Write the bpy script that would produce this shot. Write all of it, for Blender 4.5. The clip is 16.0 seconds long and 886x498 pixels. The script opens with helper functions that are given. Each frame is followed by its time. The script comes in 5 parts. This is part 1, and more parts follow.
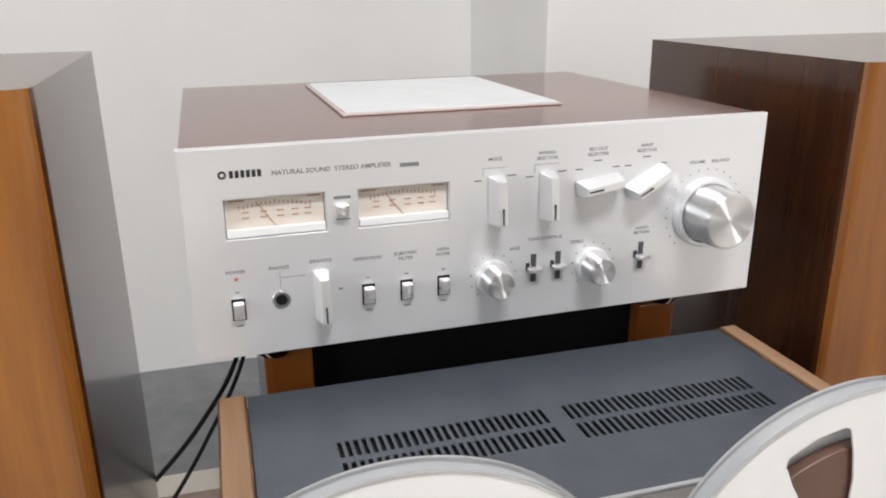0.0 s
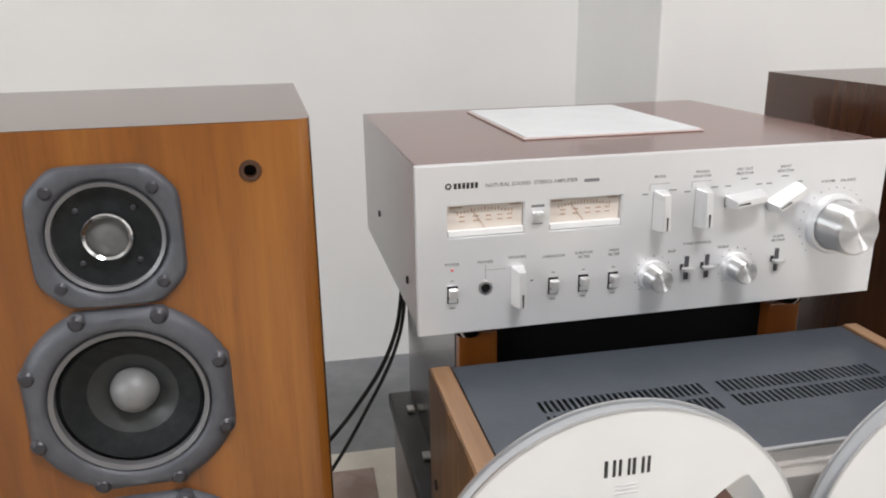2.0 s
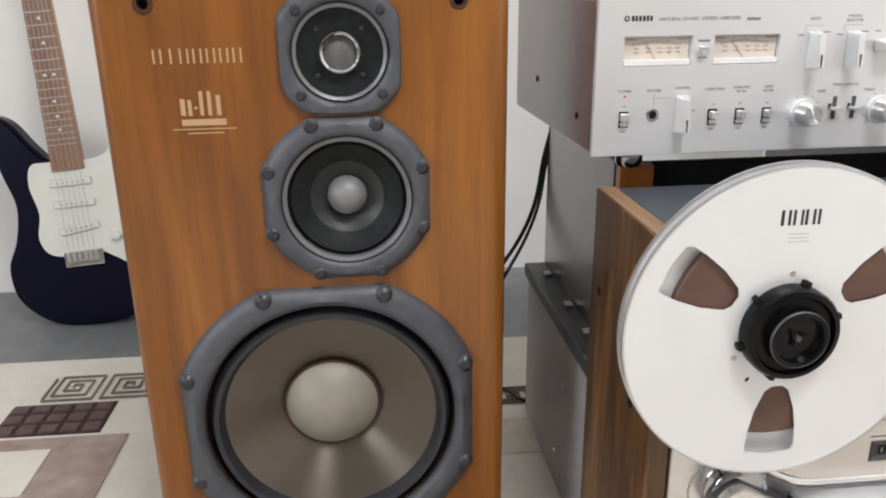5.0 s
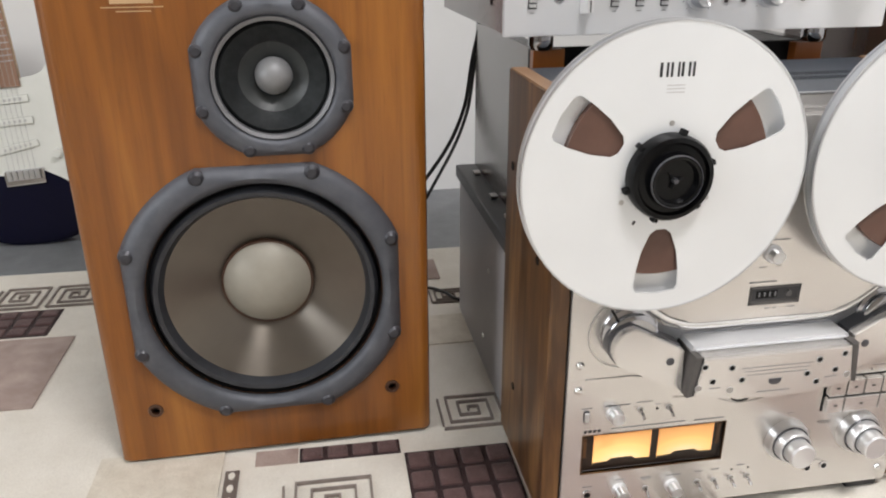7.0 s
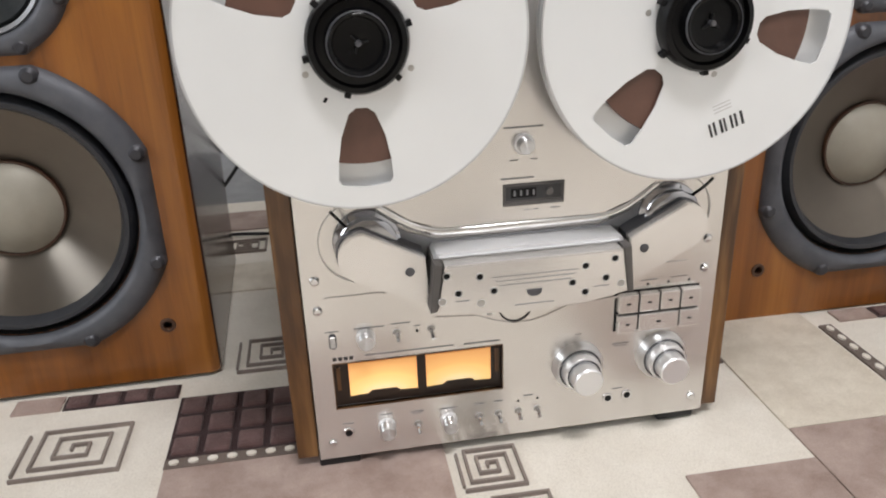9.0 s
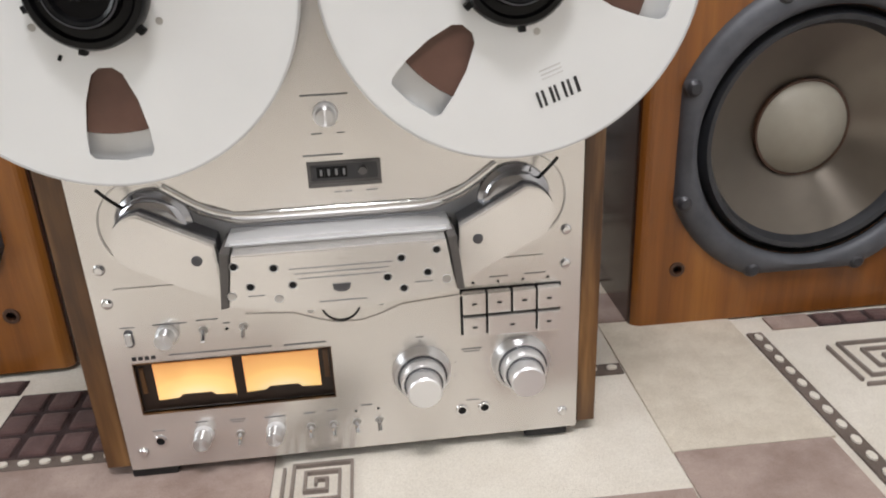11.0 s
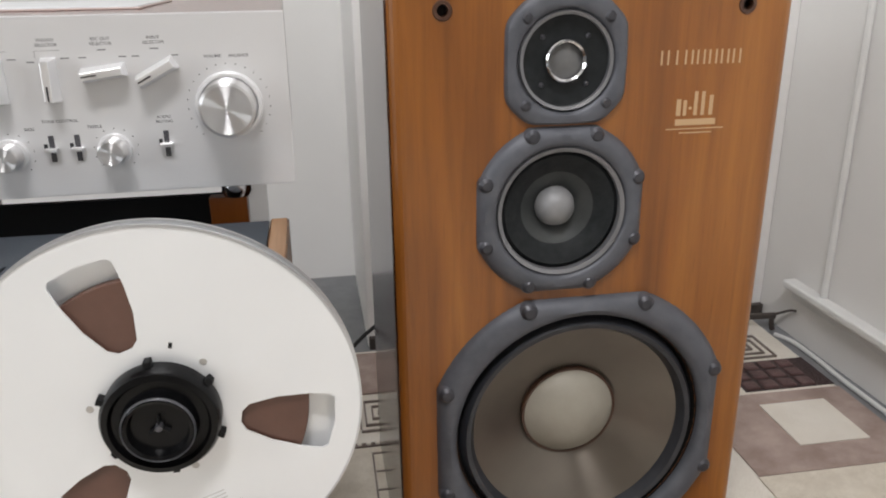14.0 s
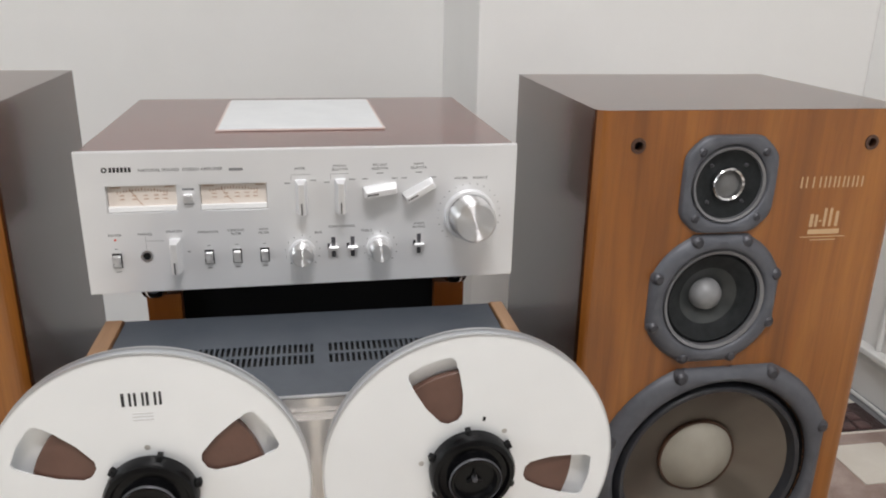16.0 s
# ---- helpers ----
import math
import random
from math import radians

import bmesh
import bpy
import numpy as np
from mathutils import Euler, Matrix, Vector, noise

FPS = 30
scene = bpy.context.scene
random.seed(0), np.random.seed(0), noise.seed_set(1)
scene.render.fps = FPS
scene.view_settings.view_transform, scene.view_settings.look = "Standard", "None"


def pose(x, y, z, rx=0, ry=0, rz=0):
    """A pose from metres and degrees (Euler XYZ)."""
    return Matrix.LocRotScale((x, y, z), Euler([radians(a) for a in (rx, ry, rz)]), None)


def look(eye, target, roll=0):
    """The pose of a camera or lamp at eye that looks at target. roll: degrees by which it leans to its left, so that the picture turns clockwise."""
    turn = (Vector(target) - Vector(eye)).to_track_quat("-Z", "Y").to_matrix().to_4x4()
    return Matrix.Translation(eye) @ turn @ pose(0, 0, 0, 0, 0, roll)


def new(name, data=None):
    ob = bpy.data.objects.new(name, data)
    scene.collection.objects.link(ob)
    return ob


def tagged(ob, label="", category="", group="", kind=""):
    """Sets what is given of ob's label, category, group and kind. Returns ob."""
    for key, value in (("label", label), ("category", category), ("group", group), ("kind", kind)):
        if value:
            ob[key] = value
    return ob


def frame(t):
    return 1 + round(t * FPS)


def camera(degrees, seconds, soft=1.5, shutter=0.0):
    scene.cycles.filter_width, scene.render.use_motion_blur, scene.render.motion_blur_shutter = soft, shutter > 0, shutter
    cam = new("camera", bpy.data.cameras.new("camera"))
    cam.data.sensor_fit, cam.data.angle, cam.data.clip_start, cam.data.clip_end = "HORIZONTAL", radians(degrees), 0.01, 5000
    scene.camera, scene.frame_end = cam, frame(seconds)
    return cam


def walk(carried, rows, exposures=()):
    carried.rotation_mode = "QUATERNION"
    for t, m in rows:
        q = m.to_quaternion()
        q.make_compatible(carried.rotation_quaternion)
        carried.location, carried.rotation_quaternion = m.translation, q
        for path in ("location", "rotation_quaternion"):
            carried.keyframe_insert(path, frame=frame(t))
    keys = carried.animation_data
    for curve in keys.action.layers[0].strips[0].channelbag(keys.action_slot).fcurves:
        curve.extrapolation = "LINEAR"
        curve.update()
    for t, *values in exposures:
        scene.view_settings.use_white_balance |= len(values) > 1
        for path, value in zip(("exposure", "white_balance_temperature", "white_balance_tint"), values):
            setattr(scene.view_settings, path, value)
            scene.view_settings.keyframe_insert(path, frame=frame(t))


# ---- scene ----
cam = camera(59.6, 16.0, soft=2.0)
PATH = [
    (0, (0.03, 0.026, 0.759), (0.555, 1.848, 0.122), -0.6),
    (0.5, (0.009, 0.003, 0.766), (0.519, 1.831, 0.135), -0.4),
    (1, (-0.022, -0.016, 0.775), (0.466, 1.822, 0.157), -0.4),
    (1.5, (-0.063, -0.044, 0.781), (0.383, 1.811, 0.181), -0.6),
    (2, (-0.104, -0.072, 0.785), (0.277, 1.8, 0.195), -0.9),
    (2.5, (-0.155, -0.097, 0.789), (0.166, 1.789, 0.206), -0.9),
    (3, (-0.191, -0.128, 0.785), (0.071, 1.77, 0.213), -1.0),
    (3.5, (-0.201, -0.155, 0.76), (0.006, 1.748, 0.183), -1.1),
    (4, (-0.207, -0.163, 0.724), (-0.026, 1.738, 0.13), -1.0),
    (4.2, (-0.211, -0.167, 0.712), (-0.04, 1.733, 0.112), -1.0),
    (6.3, (-0.256, -0.268, 0.642), (0.01, 1.579, -0.079), -0.3),
    (6.5, (-0.245, -0.274, 0.639), (0.024, 1.569, -0.089), -0.4),
    (7, (-0.206, -0.288, 0.613), (0.094, 1.54, -0.143), -0.4),
    (7.5, (-0.139, -0.294, 0.583), (0.181, 1.524, -0.187), -0.8),
    (8, (-0.077, -0.299, 0.563), (0.256, 1.514, -0.214), -1.1),
    (8.5, (-0.003, -0.292, 0.524), (0.333, 1.521, -0.251), -1.4),
    (8.7, (0.022, -0.282, 0.512), (0.346, 1.529, -0.273), -1.6),
    (10.8, (0.239, -0.219, 0.449), (0.411, 1.61, -0.342), -2.5),
    (11, (0.261, -0.214, 0.447), (0.434, 1.616, -0.341), -2.5),
    (11.5, (0.327, -0.192, 0.452), (0.512, 1.635, -0.338), -2.2),
    (12, (0.398, -0.177, 0.478), (0.605, 1.652, -0.306), -2.1),
    (12.5, (0.443, -0.162, 0.522), (0.683, 1.666, -0.252), -1.7),
    (13, (0.468, -0.158, 0.576), (0.739, 1.677, -0.17), -1.6),
    (13.5, (0.478, -0.158, 0.633), (0.783, 1.688, -0.074), -1.1),
    (14, (0.478, -0.152, 0.691), (0.792, 1.704, 0.015), -0.8),
    (14.5, (0.453, -0.16, 0.733), (0.791, 1.706, 0.097), -0.4),
    (15, (0.416, -0.18, 0.751), (0.759, 1.692, 0.136), 0.1),
    (15.5, (0.346, -0.218, 0.778), (0.679, 1.653, 0.156), 0.6),
    (16, (0.236, -0.258, 0.831), (0.563, 1.603, 0.173), 1.1),
]
EXPOSURES = [(0, -0.42), (2, -0.48), (3.5, -0.46), (6.5, -0.38), (7.5, -0.43), (8.5, -0.5), (11, -0.58), (12.5, -0.6), (13.5, -0.56), (14.5, -0.58), (16, -0.64)]
walk(cam, [(t, look(eye, target, roll)) for t, eye, target, roll in PATH], EXPOSURES)


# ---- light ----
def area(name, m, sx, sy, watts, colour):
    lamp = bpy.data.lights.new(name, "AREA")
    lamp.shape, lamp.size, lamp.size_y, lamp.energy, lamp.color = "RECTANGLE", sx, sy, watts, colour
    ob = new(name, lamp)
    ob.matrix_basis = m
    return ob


world = bpy.data.worlds.new("world")
scene.world = world
world.use_nodes = True
sky = world.node_tree.nodes.new("ShaderNodeTexSky")
sky.sky_type, sky.sun_disc, sky.sun_elevation, sky.sun_rotation = "NISHITA", False, radians(35), radians(150)
world.node_tree.links.new(sky.outputs[0], world.node_tree.nodes["Background"].inputs[0])
world.node_tree.nodes["Background"].inputs[1].default_value = 0.1

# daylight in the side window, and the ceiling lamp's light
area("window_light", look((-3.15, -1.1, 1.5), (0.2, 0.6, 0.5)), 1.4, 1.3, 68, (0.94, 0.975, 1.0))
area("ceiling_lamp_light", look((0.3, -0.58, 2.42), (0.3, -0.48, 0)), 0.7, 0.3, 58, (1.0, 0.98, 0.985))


# ---- materials ----
def material(name, colour, rough=0.5, metal=0.0, coat=0.0):
    m = bpy.data.materials.new(name)
    m.use_nodes = True
    b = m.node_tree.nodes["Principled BSDF"]
    b.inputs["Base Color"].default_value = (*colour, 1)
    b.inputs["Roughness"].default_value = rough
    b.inputs["Metallic"].default_value = metal
    b.inputs["Coat Weight"].default_value = coat
    b.inputs["Coat Roughness"].default_value = 0.15
    return m


def node(m, kind, **inputs):
    n = m.node_tree.nodes.new(kind)
    for key, value in inputs.items():
        n.inputs[key.replace("_", " ")].default_value = value
    return n


def link(m, a, b):
    m.node_tree.links.new(a, b)


def ramp(m, source, stops):
    r = m.node_tree.nodes.new("ShaderNodeValToRGB")
    while len(r.color_ramp.elements) < len(stops):
        r.color_ramp.elements.new(0.5)
    for e, (p, c) in zip(r.color_ramp.elements, stops):
        e.position, e.color = p, (*c, 1)
    link(m, source, r.inputs[0])
    return r.outputs[0]


def mapped(m, scale, coord="Object"):
    c = m.node_tree.nodes.new("ShaderNodeTexCoord")
    p = node(m, "ShaderNodeMapping", Scale=scale)
    link(m, c.outputs[coord], p.inputs[0])
    return p.outputs[0]


def noisy(m, scale, detail=4.0, stretch=(1, 1, 1), distortion=0.0, coord="Object"):
    n = node(m, "ShaderNodeTexNoise", Scale=scale, Detail=detail, Roughness=0.6, Distortion=distortion)
    link(m, mapped(m, stretch, coord), n.inputs["Vector"])
    return n.outputs["Fac"]


def mixed(m, fac, a, b, blend="MIX"):
    n = m.node_tree.nodes.new("ShaderNodeMix")
    n.data_type, n.blend_type = "RGBA", blend
    for sock, v in ((n.inputs[0], fac), (n.inputs[6], a), (n.inputs[7], b)):
        if isinstance(v, bpy.types.NodeSocket):
            link(m, v, sock)
        else:
            sock.default_value = v if isinstance(v, float) else (*v, 1)
    return n.outputs[2]


def bsdf(m):
    return m.node_tree.nodes["Principled BSDF"]


def bump(m, height, strength, distance):
    n = node(m, "ShaderNodeBump", Strength=strength, Distance=distance)
    link(m, height, n.inputs["Height"])
    link(m, n.outputs[0], bsdf(m).inputs["Normal"])


def wear(m, low, high, scale=30.0):
    """Uneven gloss: smudges and dust."""
    f = noisy(m, scale, 5.0)
    r = node(m, "ShaderNodeMapRange", To_Min=low, To_Max=high)
    link(m, f, r.inputs[0])
    link(m, r.outputs[0], bsdf(m).inputs["Roughness"])


def wood(name, dark, mid, light, axis, rough, coat=0.0, broad=7.0, contrast=0.45):
    """Veneer with its grain along one axis: broad figure, fine lines and pores."""
    m = material(name, mid, rough, 0, coat)
    s = [1.0, 1.0, 1.0]
    s[axis] = 0.05
    long = list(s)
    long[axis] = 0.12
    fine = noisy(m, 95.0, 6.0, s, 0.6)
    figure = noisy(m, broad, 3.0, long, 0.5)
    band = noisy(m, broad * 2.6, 2.0, s, 0.3)
    pore = noisy(m, 420.0, 2.0, s)
    base = ramp(m, figure, [(0.3, dark), (0.5, mid), (0.72, light)])
    bands = ramp(m, band, [(0.32, (0.7, 0.64, 0.58)), (0.66, (1.0, 1.0, 1.0))])
    col = mixed(m, 0.8, base, bands, "MULTIPLY")
    lines = ramp(m, fine, [(0.3, (0.6, 0.55, 0.5)), (0.62, (1.0, 1.0, 1.0))])
    col = mixed(m, contrast, col, lines, "MULTIPLY")
    pores = ramp(m, pore, [(0.28, (0.6, 0.55, 0.5)), (0.42, (1.0, 1.0, 1.0))])
    col = mixed(m, 0.35, col, pores, "MULTIPLY")
    link(m, col, bsdf(m).inputs["Base Color"])
    bump(m, fine, 0.1, 0.0005)
    return m


def mottled(name, a, b, scale, rough, metal=0.0, strength=0.15, distance=0.0008, fine=300.0):
    m = material(name, a, rough, metal)
    f = noisy(m, scale, 5.0)
    link(m, ramp(m, f, [(0.32, a), (0.68, b)]), bsdf(m).inputs["Base Color"])
    bump(m, noisy(m, fine, 3.0), strength, distance)
    return m


def carpet(name, a, b, rough=0.95, blotch=14.0):
    """Cut pile: tufts, and a dye that is uneven."""
    m = material(name, a, rough)
    tuft = noisy(m, 900.0, 2.0)
    patchy = noisy(m, blotch, 5.0)
    base = ramp(m, patchy, [(0.35, a), (0.68, b)])
    shade = ramp(m, tuft, [(0.3, (0.72, 0.7, 0.68)), (0.6, (1.0, 1.0, 1.0))])
    link(m, mixed(m, 0.7, base, shade, "MULTIPLY"), bsdf(m).inputs["Base Color"])
    bump(m, tuft, 0.5, 0.002)
    bsdf(m).inputs["Sheen Weight"].default_value = 0.15
    return m


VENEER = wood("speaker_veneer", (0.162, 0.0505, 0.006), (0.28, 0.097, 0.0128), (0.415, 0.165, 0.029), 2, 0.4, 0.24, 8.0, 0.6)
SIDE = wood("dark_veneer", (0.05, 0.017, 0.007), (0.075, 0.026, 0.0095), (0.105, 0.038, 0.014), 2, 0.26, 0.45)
bsdf(SIDE).inputs["Coat Roughness"].default_value = 0.12
WALNUT = wood("walnut_cheek", (0.05, 0.02, 0.006), (0.14, 0.066, 0.022), (0.34, 0.18, 0.065), 2, 0.4, 0.2, 32.0, 0.8)
EDGE_WOOD = wood("pale_edge_wood", (0.26, 0.15, 0.08), (0.36, 0.22, 0.13), (0.46, 0.3, 0.19), 1, 0.45, 0.0, 14.0)
ORANGE = wood("varnished_pine", (0.2, 0.055, 0.008), (0.28, 0.085, 0.014), (0.36, 0.13, 0.025), 2, 0.35, 0.3)
AMP_CASE = wood("amplifier_case", (0.11, 0.032, 0.024), (0.15, 0.046, 0.035), (0.185, 0.062, 0.047), 0, 0.26, 0.55)
RACK_SIDE = wood("glossy_rack_side", (0.045, 0.024, 0.012), (0.075, 0.042, 0.022), (0.1, 0.06, 0.032), 2, 0.24, 0.7)
bsdf(RACK_SIDE).inputs["IOR"].default_value = 1.65
bsdf(RACK_SIDE).inputs["Coat Roughness"].default_value = 0.22
GREY_BOARD = mottled("grey_laminate", (0.4, 0.385, 0.4), (0.46, 0.445, 0.46), 7.0, 0.38)
DARK_BOARD = mottled("dark_board_edge", (0.03, 0.03, 0.034), (0.05, 0.05, 0.054), 30.0, 0.4)
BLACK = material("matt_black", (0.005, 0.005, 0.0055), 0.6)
GLOSS_BLACK = material("gloss_black", (0.0035, 0.0035, 0.004), 0.2)
wear(GLOSS_BLACK, 0.14, 0.34)
bsdf(GLOSS_BLACK).inputs["Specular IOR Level"].default_value = 0.2
bsdf(BLACK).inputs["Specular IOR Level"].default_value = 0.25
ROLL = mottled("grey_rubber_roll", (0.02, 0.0215, 0.026), (0.03, 0.032, 0.038), 60.0, 0.4)
RUBBER = mottled("black_rubber", (0.008, 0.008, 0.009), (0.016, 0.016, 0.017), 60.0, 0.55)
CAST = mottled("grey_cast_frame", (0.078, 0.082, 0.096), (0.108, 0.113, 0.13), 40.0, 0.52, 0.3, 0.2, 0.0006, 700.0)
SOCKET = material("brown_plastic_socket", (0.06, 0.026, 0.014), 0.4)
BOLT = material("dark_bolt_head", (0.05, 0.05, 0.058), 0.4, 0.4)
RINGGREY = material("grey_ring", (0.2, 0.2, 0.21), 0.4, 0.5)


def spun(name, colour, rough, metal, lines=0.0):
    """Metal turned on a lathe: the gloss is drawn out round the axis."""
    m = material(name, colour, rough, metal)
    bsdf(m).inputs["Anisotropic"].default_value = max(0.85, lines)
    bsdf(m).inputs["Anisotropic Rotation"].default_value = 0.25
    t = m.node_tree.nodes.new("ShaderNodeTangent")
    t.direction_type, t.axis = "RADIAL", "Y"
    link(m, t.outputs[0], bsdf(m).inputs["Tangent"])
    f = noisy(m, 25.0, 3.0)
    c = tuple(v * 0.94 for v in colour)
    link(m, ramp(m, f, [(0.35, c), (0.65, colour)]), bsdf(m).inputs["Base Color"])
    return m


CONE = spun("spun_metallic_cone", (0.18, 0.16, 0.138), 0.34, 0.9)
CAP = mottled("beige_dust_cap", (0.29, 0.268, 0.225), (0.33, 0.308, 0.26), 30.0, 0.5, 0.1)
BLACK_CONE = mottled("black_paper_cone", (0.008, 0.0095, 0.0105), (0.017, 0.0195, 0.021), 90.0, 0.5, 0.0, 0.4, 0.0008, 260.0)
bsdf(BLACK_CONE).inputs["Specular IOR Level"].default_value = 0.2
TWEETER_DOME = mottled("grey_fabric_dome", (0.1, 0.1, 0.1), (0.13, 0.13, 0.128), 60.0, 0.45)
GREY_CONE = mottled("dark_grey_cone", (0.022, 0.025, 0.026), (0.034, 0.038, 0.038), 50.0, 0.4)
DOME = mottled("grey_dome", (0.2, 0.2, 0.205), (0.24, 0.24, 0.245), 60.0, 0.5, 0.2)
CHROME = material("chrome", (0.7, 0.7, 0.71), 0.12, 1.0)
wear(CHROME, 0.06, 0.22, 60.0)
DARK_CHROME = material("dark_chrome", (0.42, 0.42, 0.44), 0.14, 1.0)
STEEL = material("dull_steel", (0.5, 0.49, 0.48), 0.35, 0.9)
GOLD = material("cream_print", (0.5, 0.33, 0.18), 0.5)
PAPER = mottled("white_grille_paint", (0.66, 0.68, 0.7), (0.72, 0.74, 0.755), 20.0, 0.45)
PINK = material("pale_grille_frame", (0.56, 0.45, 0.42), 0.4)
GREY_TOP = mottled("grey_hammer_paint", (0.06, 0.07, 0.086), (0.072, 0.084, 0.1), 40.0, 0.34, 0.1, 0.25, 0.0008, 500.0)
INK = material("black_print", (0.02, 0.02, 0.022), 0.5)
GREY_INK = material("grey_print", (0.2, 0.2, 0.208), 0.5)
RED_INK = material("brown_print", (0.44, 0.28, 0.19), 0.6)


def brushed(name, colour, rough, metal, axis=0):
    m = material(name, colour, rough, metal)
    s = [1.0, 1.0, 1.0]
    s[axis] = 0.01
    f = noisy(m, 900.0, 3.0, s)
    g = noisy(m, 6.0, 3.0)
    r = node(m, "ShaderNodeMapRange", To_Min=rough - 0.025, To_Max=rough + 0.03)
    link(m, f, r.inputs[0])
    link(m, r.outputs[0], bsdf(m).inputs["Roughness"])
    c = tuple(v * 0.93 for v in colour)
    link(m, ramp(m, g, [(0.3, c), (0.7, colour)]), bsdf(m).inputs["Base Color"])
    bump(m, f, 0.012, 0.0002)
    return m


SILVER = brushed("silver_panel", (0.82, 0.825, 0.84), 0.32, 0.5)
WARM_SILVER = brushed("champagne_panel", (0.79, 0.765, 0.742), 0.25, 0.75)
KNOB = spun("turned_aluminium", (0.82, 0.82, 0.83), 0.42, 0.95, 1.0)
SATIN = brushed("satin_aluminium", (0.86, 0.86, 0.87), 0.32, 0.7, 2)
REEL = brushed("reel_aluminium", (0.84, 0.855, 0.87), 0.42, 0.35)
REEL_EDGE = material("reel_rim", (0.6, 0.61, 0.63), 0.35, 0.8)
TAPE = mottled("brown_tape", (0.1, 0.05, 0.036), (0.13, 0.066, 0.048), 30.0, 0.4)
RECESS = material("grey_recess", (0.36, 0.37, 0.39), 0.4, 0.5)
LIP = brushed("polished_lip", (0.86, 0.85, 0.84), 0.22, 0.85)
COUNTER_GREY = material("grey_counter_bezel", (0.13, 0.125, 0.125), 0.3, 0.5)
BEVELGREY = material("dark_grey_bevel", (0.1, 0.1, 0.11), 0.35, 0.5)
COVER_END = mottled("dark_cover_end", (0.085, 0.078, 0.074), (0.11, 0.1, 0.095), 60.0, 0.6)
METER_FACE = mottled("cream_dial", (0.66, 0.59, 0.53), (0.72, 0.65, 0.585), 25.0, 0.5)
METER_LIP = material("white_lip", (0.85, 0.85, 0.85), 0.3)
WALL = mottled("white_wall_paint", (0.83, 0.82, 0.805), (0.87, 0.86, 0.845), 3.0, 0.6, 0.0, 0.15, 0.001, 130.0)
# beige for the walls out of view, chosen for how much light they bounce
UNSEEN_WALL = mottled("unseen_wall_beige", (0.4, 0.35, 0.3), (0.46, 0.41, 0.35), 6.0, 0.7)
CEILING = mottled("ceiling_paint", (0.78, 0.78, 0.77), (0.82, 0.82, 0.81), 3.0, 0.8)
FLOOR = mottled("grey_linoleum", (0.17, 0.175, 0.185), (0.225, 0.23, 0.24), 22.0, 0.45, 0.0, 0.2, 0.0006, 200.0)
PIPE = mottled("white_pipe_enamel", (0.74, 0.74, 0.73), (0.8, 0.8, 0.79), 12.0, 0.3)
IRON = mottled("dark_iron", (0.06, 0.05, 0.045), (0.1, 0.085, 0.075), 40.0, 0.5, 0.3)
CREAM = carpet("cream_pile", (0.74, 0.69, 0.61), (0.82, 0.775, 0.7))
BEIGE = carpet("beige_pile", (0.62, 0.555, 0.46), (0.74, 0.68, 0.58), 0.95, 30.0)
MAUVE = carpet("mauve_brown_pile", (0.3, 0.215, 0.185), (0.46, 0.36, 0.32), 0.95, 18.0)
MAROON = carpet("dark_brown_pile", (0.085, 0.043, 0.041), (0.14, 0.078, 0.074), 0.95, 40.0)
GROOVE = carpet("maroon_pile", (0.02, 0.004, 0.005), (0.035, 0.009, 0.009))
LINE = carpet("taupe_line_pile", (0.19, 0.155, 0.135), (0.28, 0.23, 0.2))
CHAIN = carpet("umber_band_pile", (0.11, 0.082, 0.068), (0.17, 0.13, 0.11))
GUITAR_BLUE = material("midnight_blue_lacquer", (0.003, 0.003, 0.015), 0.3)
bsdf(GUITAR_BLUE).inputs["Specular IOR Level"].default_value = 0.15
GUARD = mottled("white_pickguard", (0.68, 0.68, 0.63), (0.74, 0.74, 0.69), 15.0, 0.35)
FRETBOARD = wood("rosewood", (0.26, 0.14, 0.09), (0.33, 0.19, 0.125), (0.4, 0.24, 0.165), 2, 0.5)
MAPLE = wood("maple", (0.5, 0.33, 0.18), (0.58, 0.4, 0.23), (0.64, 0.46, 0.28), 2, 0.4)
PEARL = material("pearl_dot", (0.75, 0.73, 0.68), 0.3)
CABLE = material("black_cable_sheath", (0.01, 0.01, 0.011), 0.45)


def glow():
    """Backlit dial: brightest over the lamp at the bottom middle."""
    m = material("backlit_dial", (0.8, 0.5, 0.2), 0.5)
    c = m.node_tree.nodes.new("ShaderNodeTexCoord")
    p = node(m, "ShaderNodeMapping", Location=(-0.5, 0, 0.0), Scale=(1.0, 0.0, 1.0))
    link(m, c.outputs["Generated"], p.inputs[0])
    g = m.node_tree.nodes.new("ShaderNodeTexGradient")
    g.gradient_type = "SPHERICAL"
    link(m, p.outputs[0], g.inputs[0])
    col = ramp(m, g.outputs[0], [(0.0, (0.66, 0.24, 0.06)), (0.3, (0.88, 0.42, 0.12)), (0.58, (1.0, 0.72, 0.28)), (0.88, (1.0, 0.97, 0.66))])
    link(m, col, bsdf(m).inputs["Emission Color"])
    bsdf(m).inputs["Emission Strength"].default_value = 0.9
    return m


LIT = glow()

# ---- building blocks ----
ORIGIN = {}


def thing(name, m, label, category, group="", kind="", world_parts=True):
    """A thing: an Empty at its base. Its parts are given in world metres, or in its own where world_parts is off."""
    ob = new(name)
    ob.empty_display_size = 0.05
    ob.matrix_basis = m
    ORIGIN[ob.name] = m if world_parts else Matrix()
    return tagged(ob, label, category, group, kind)


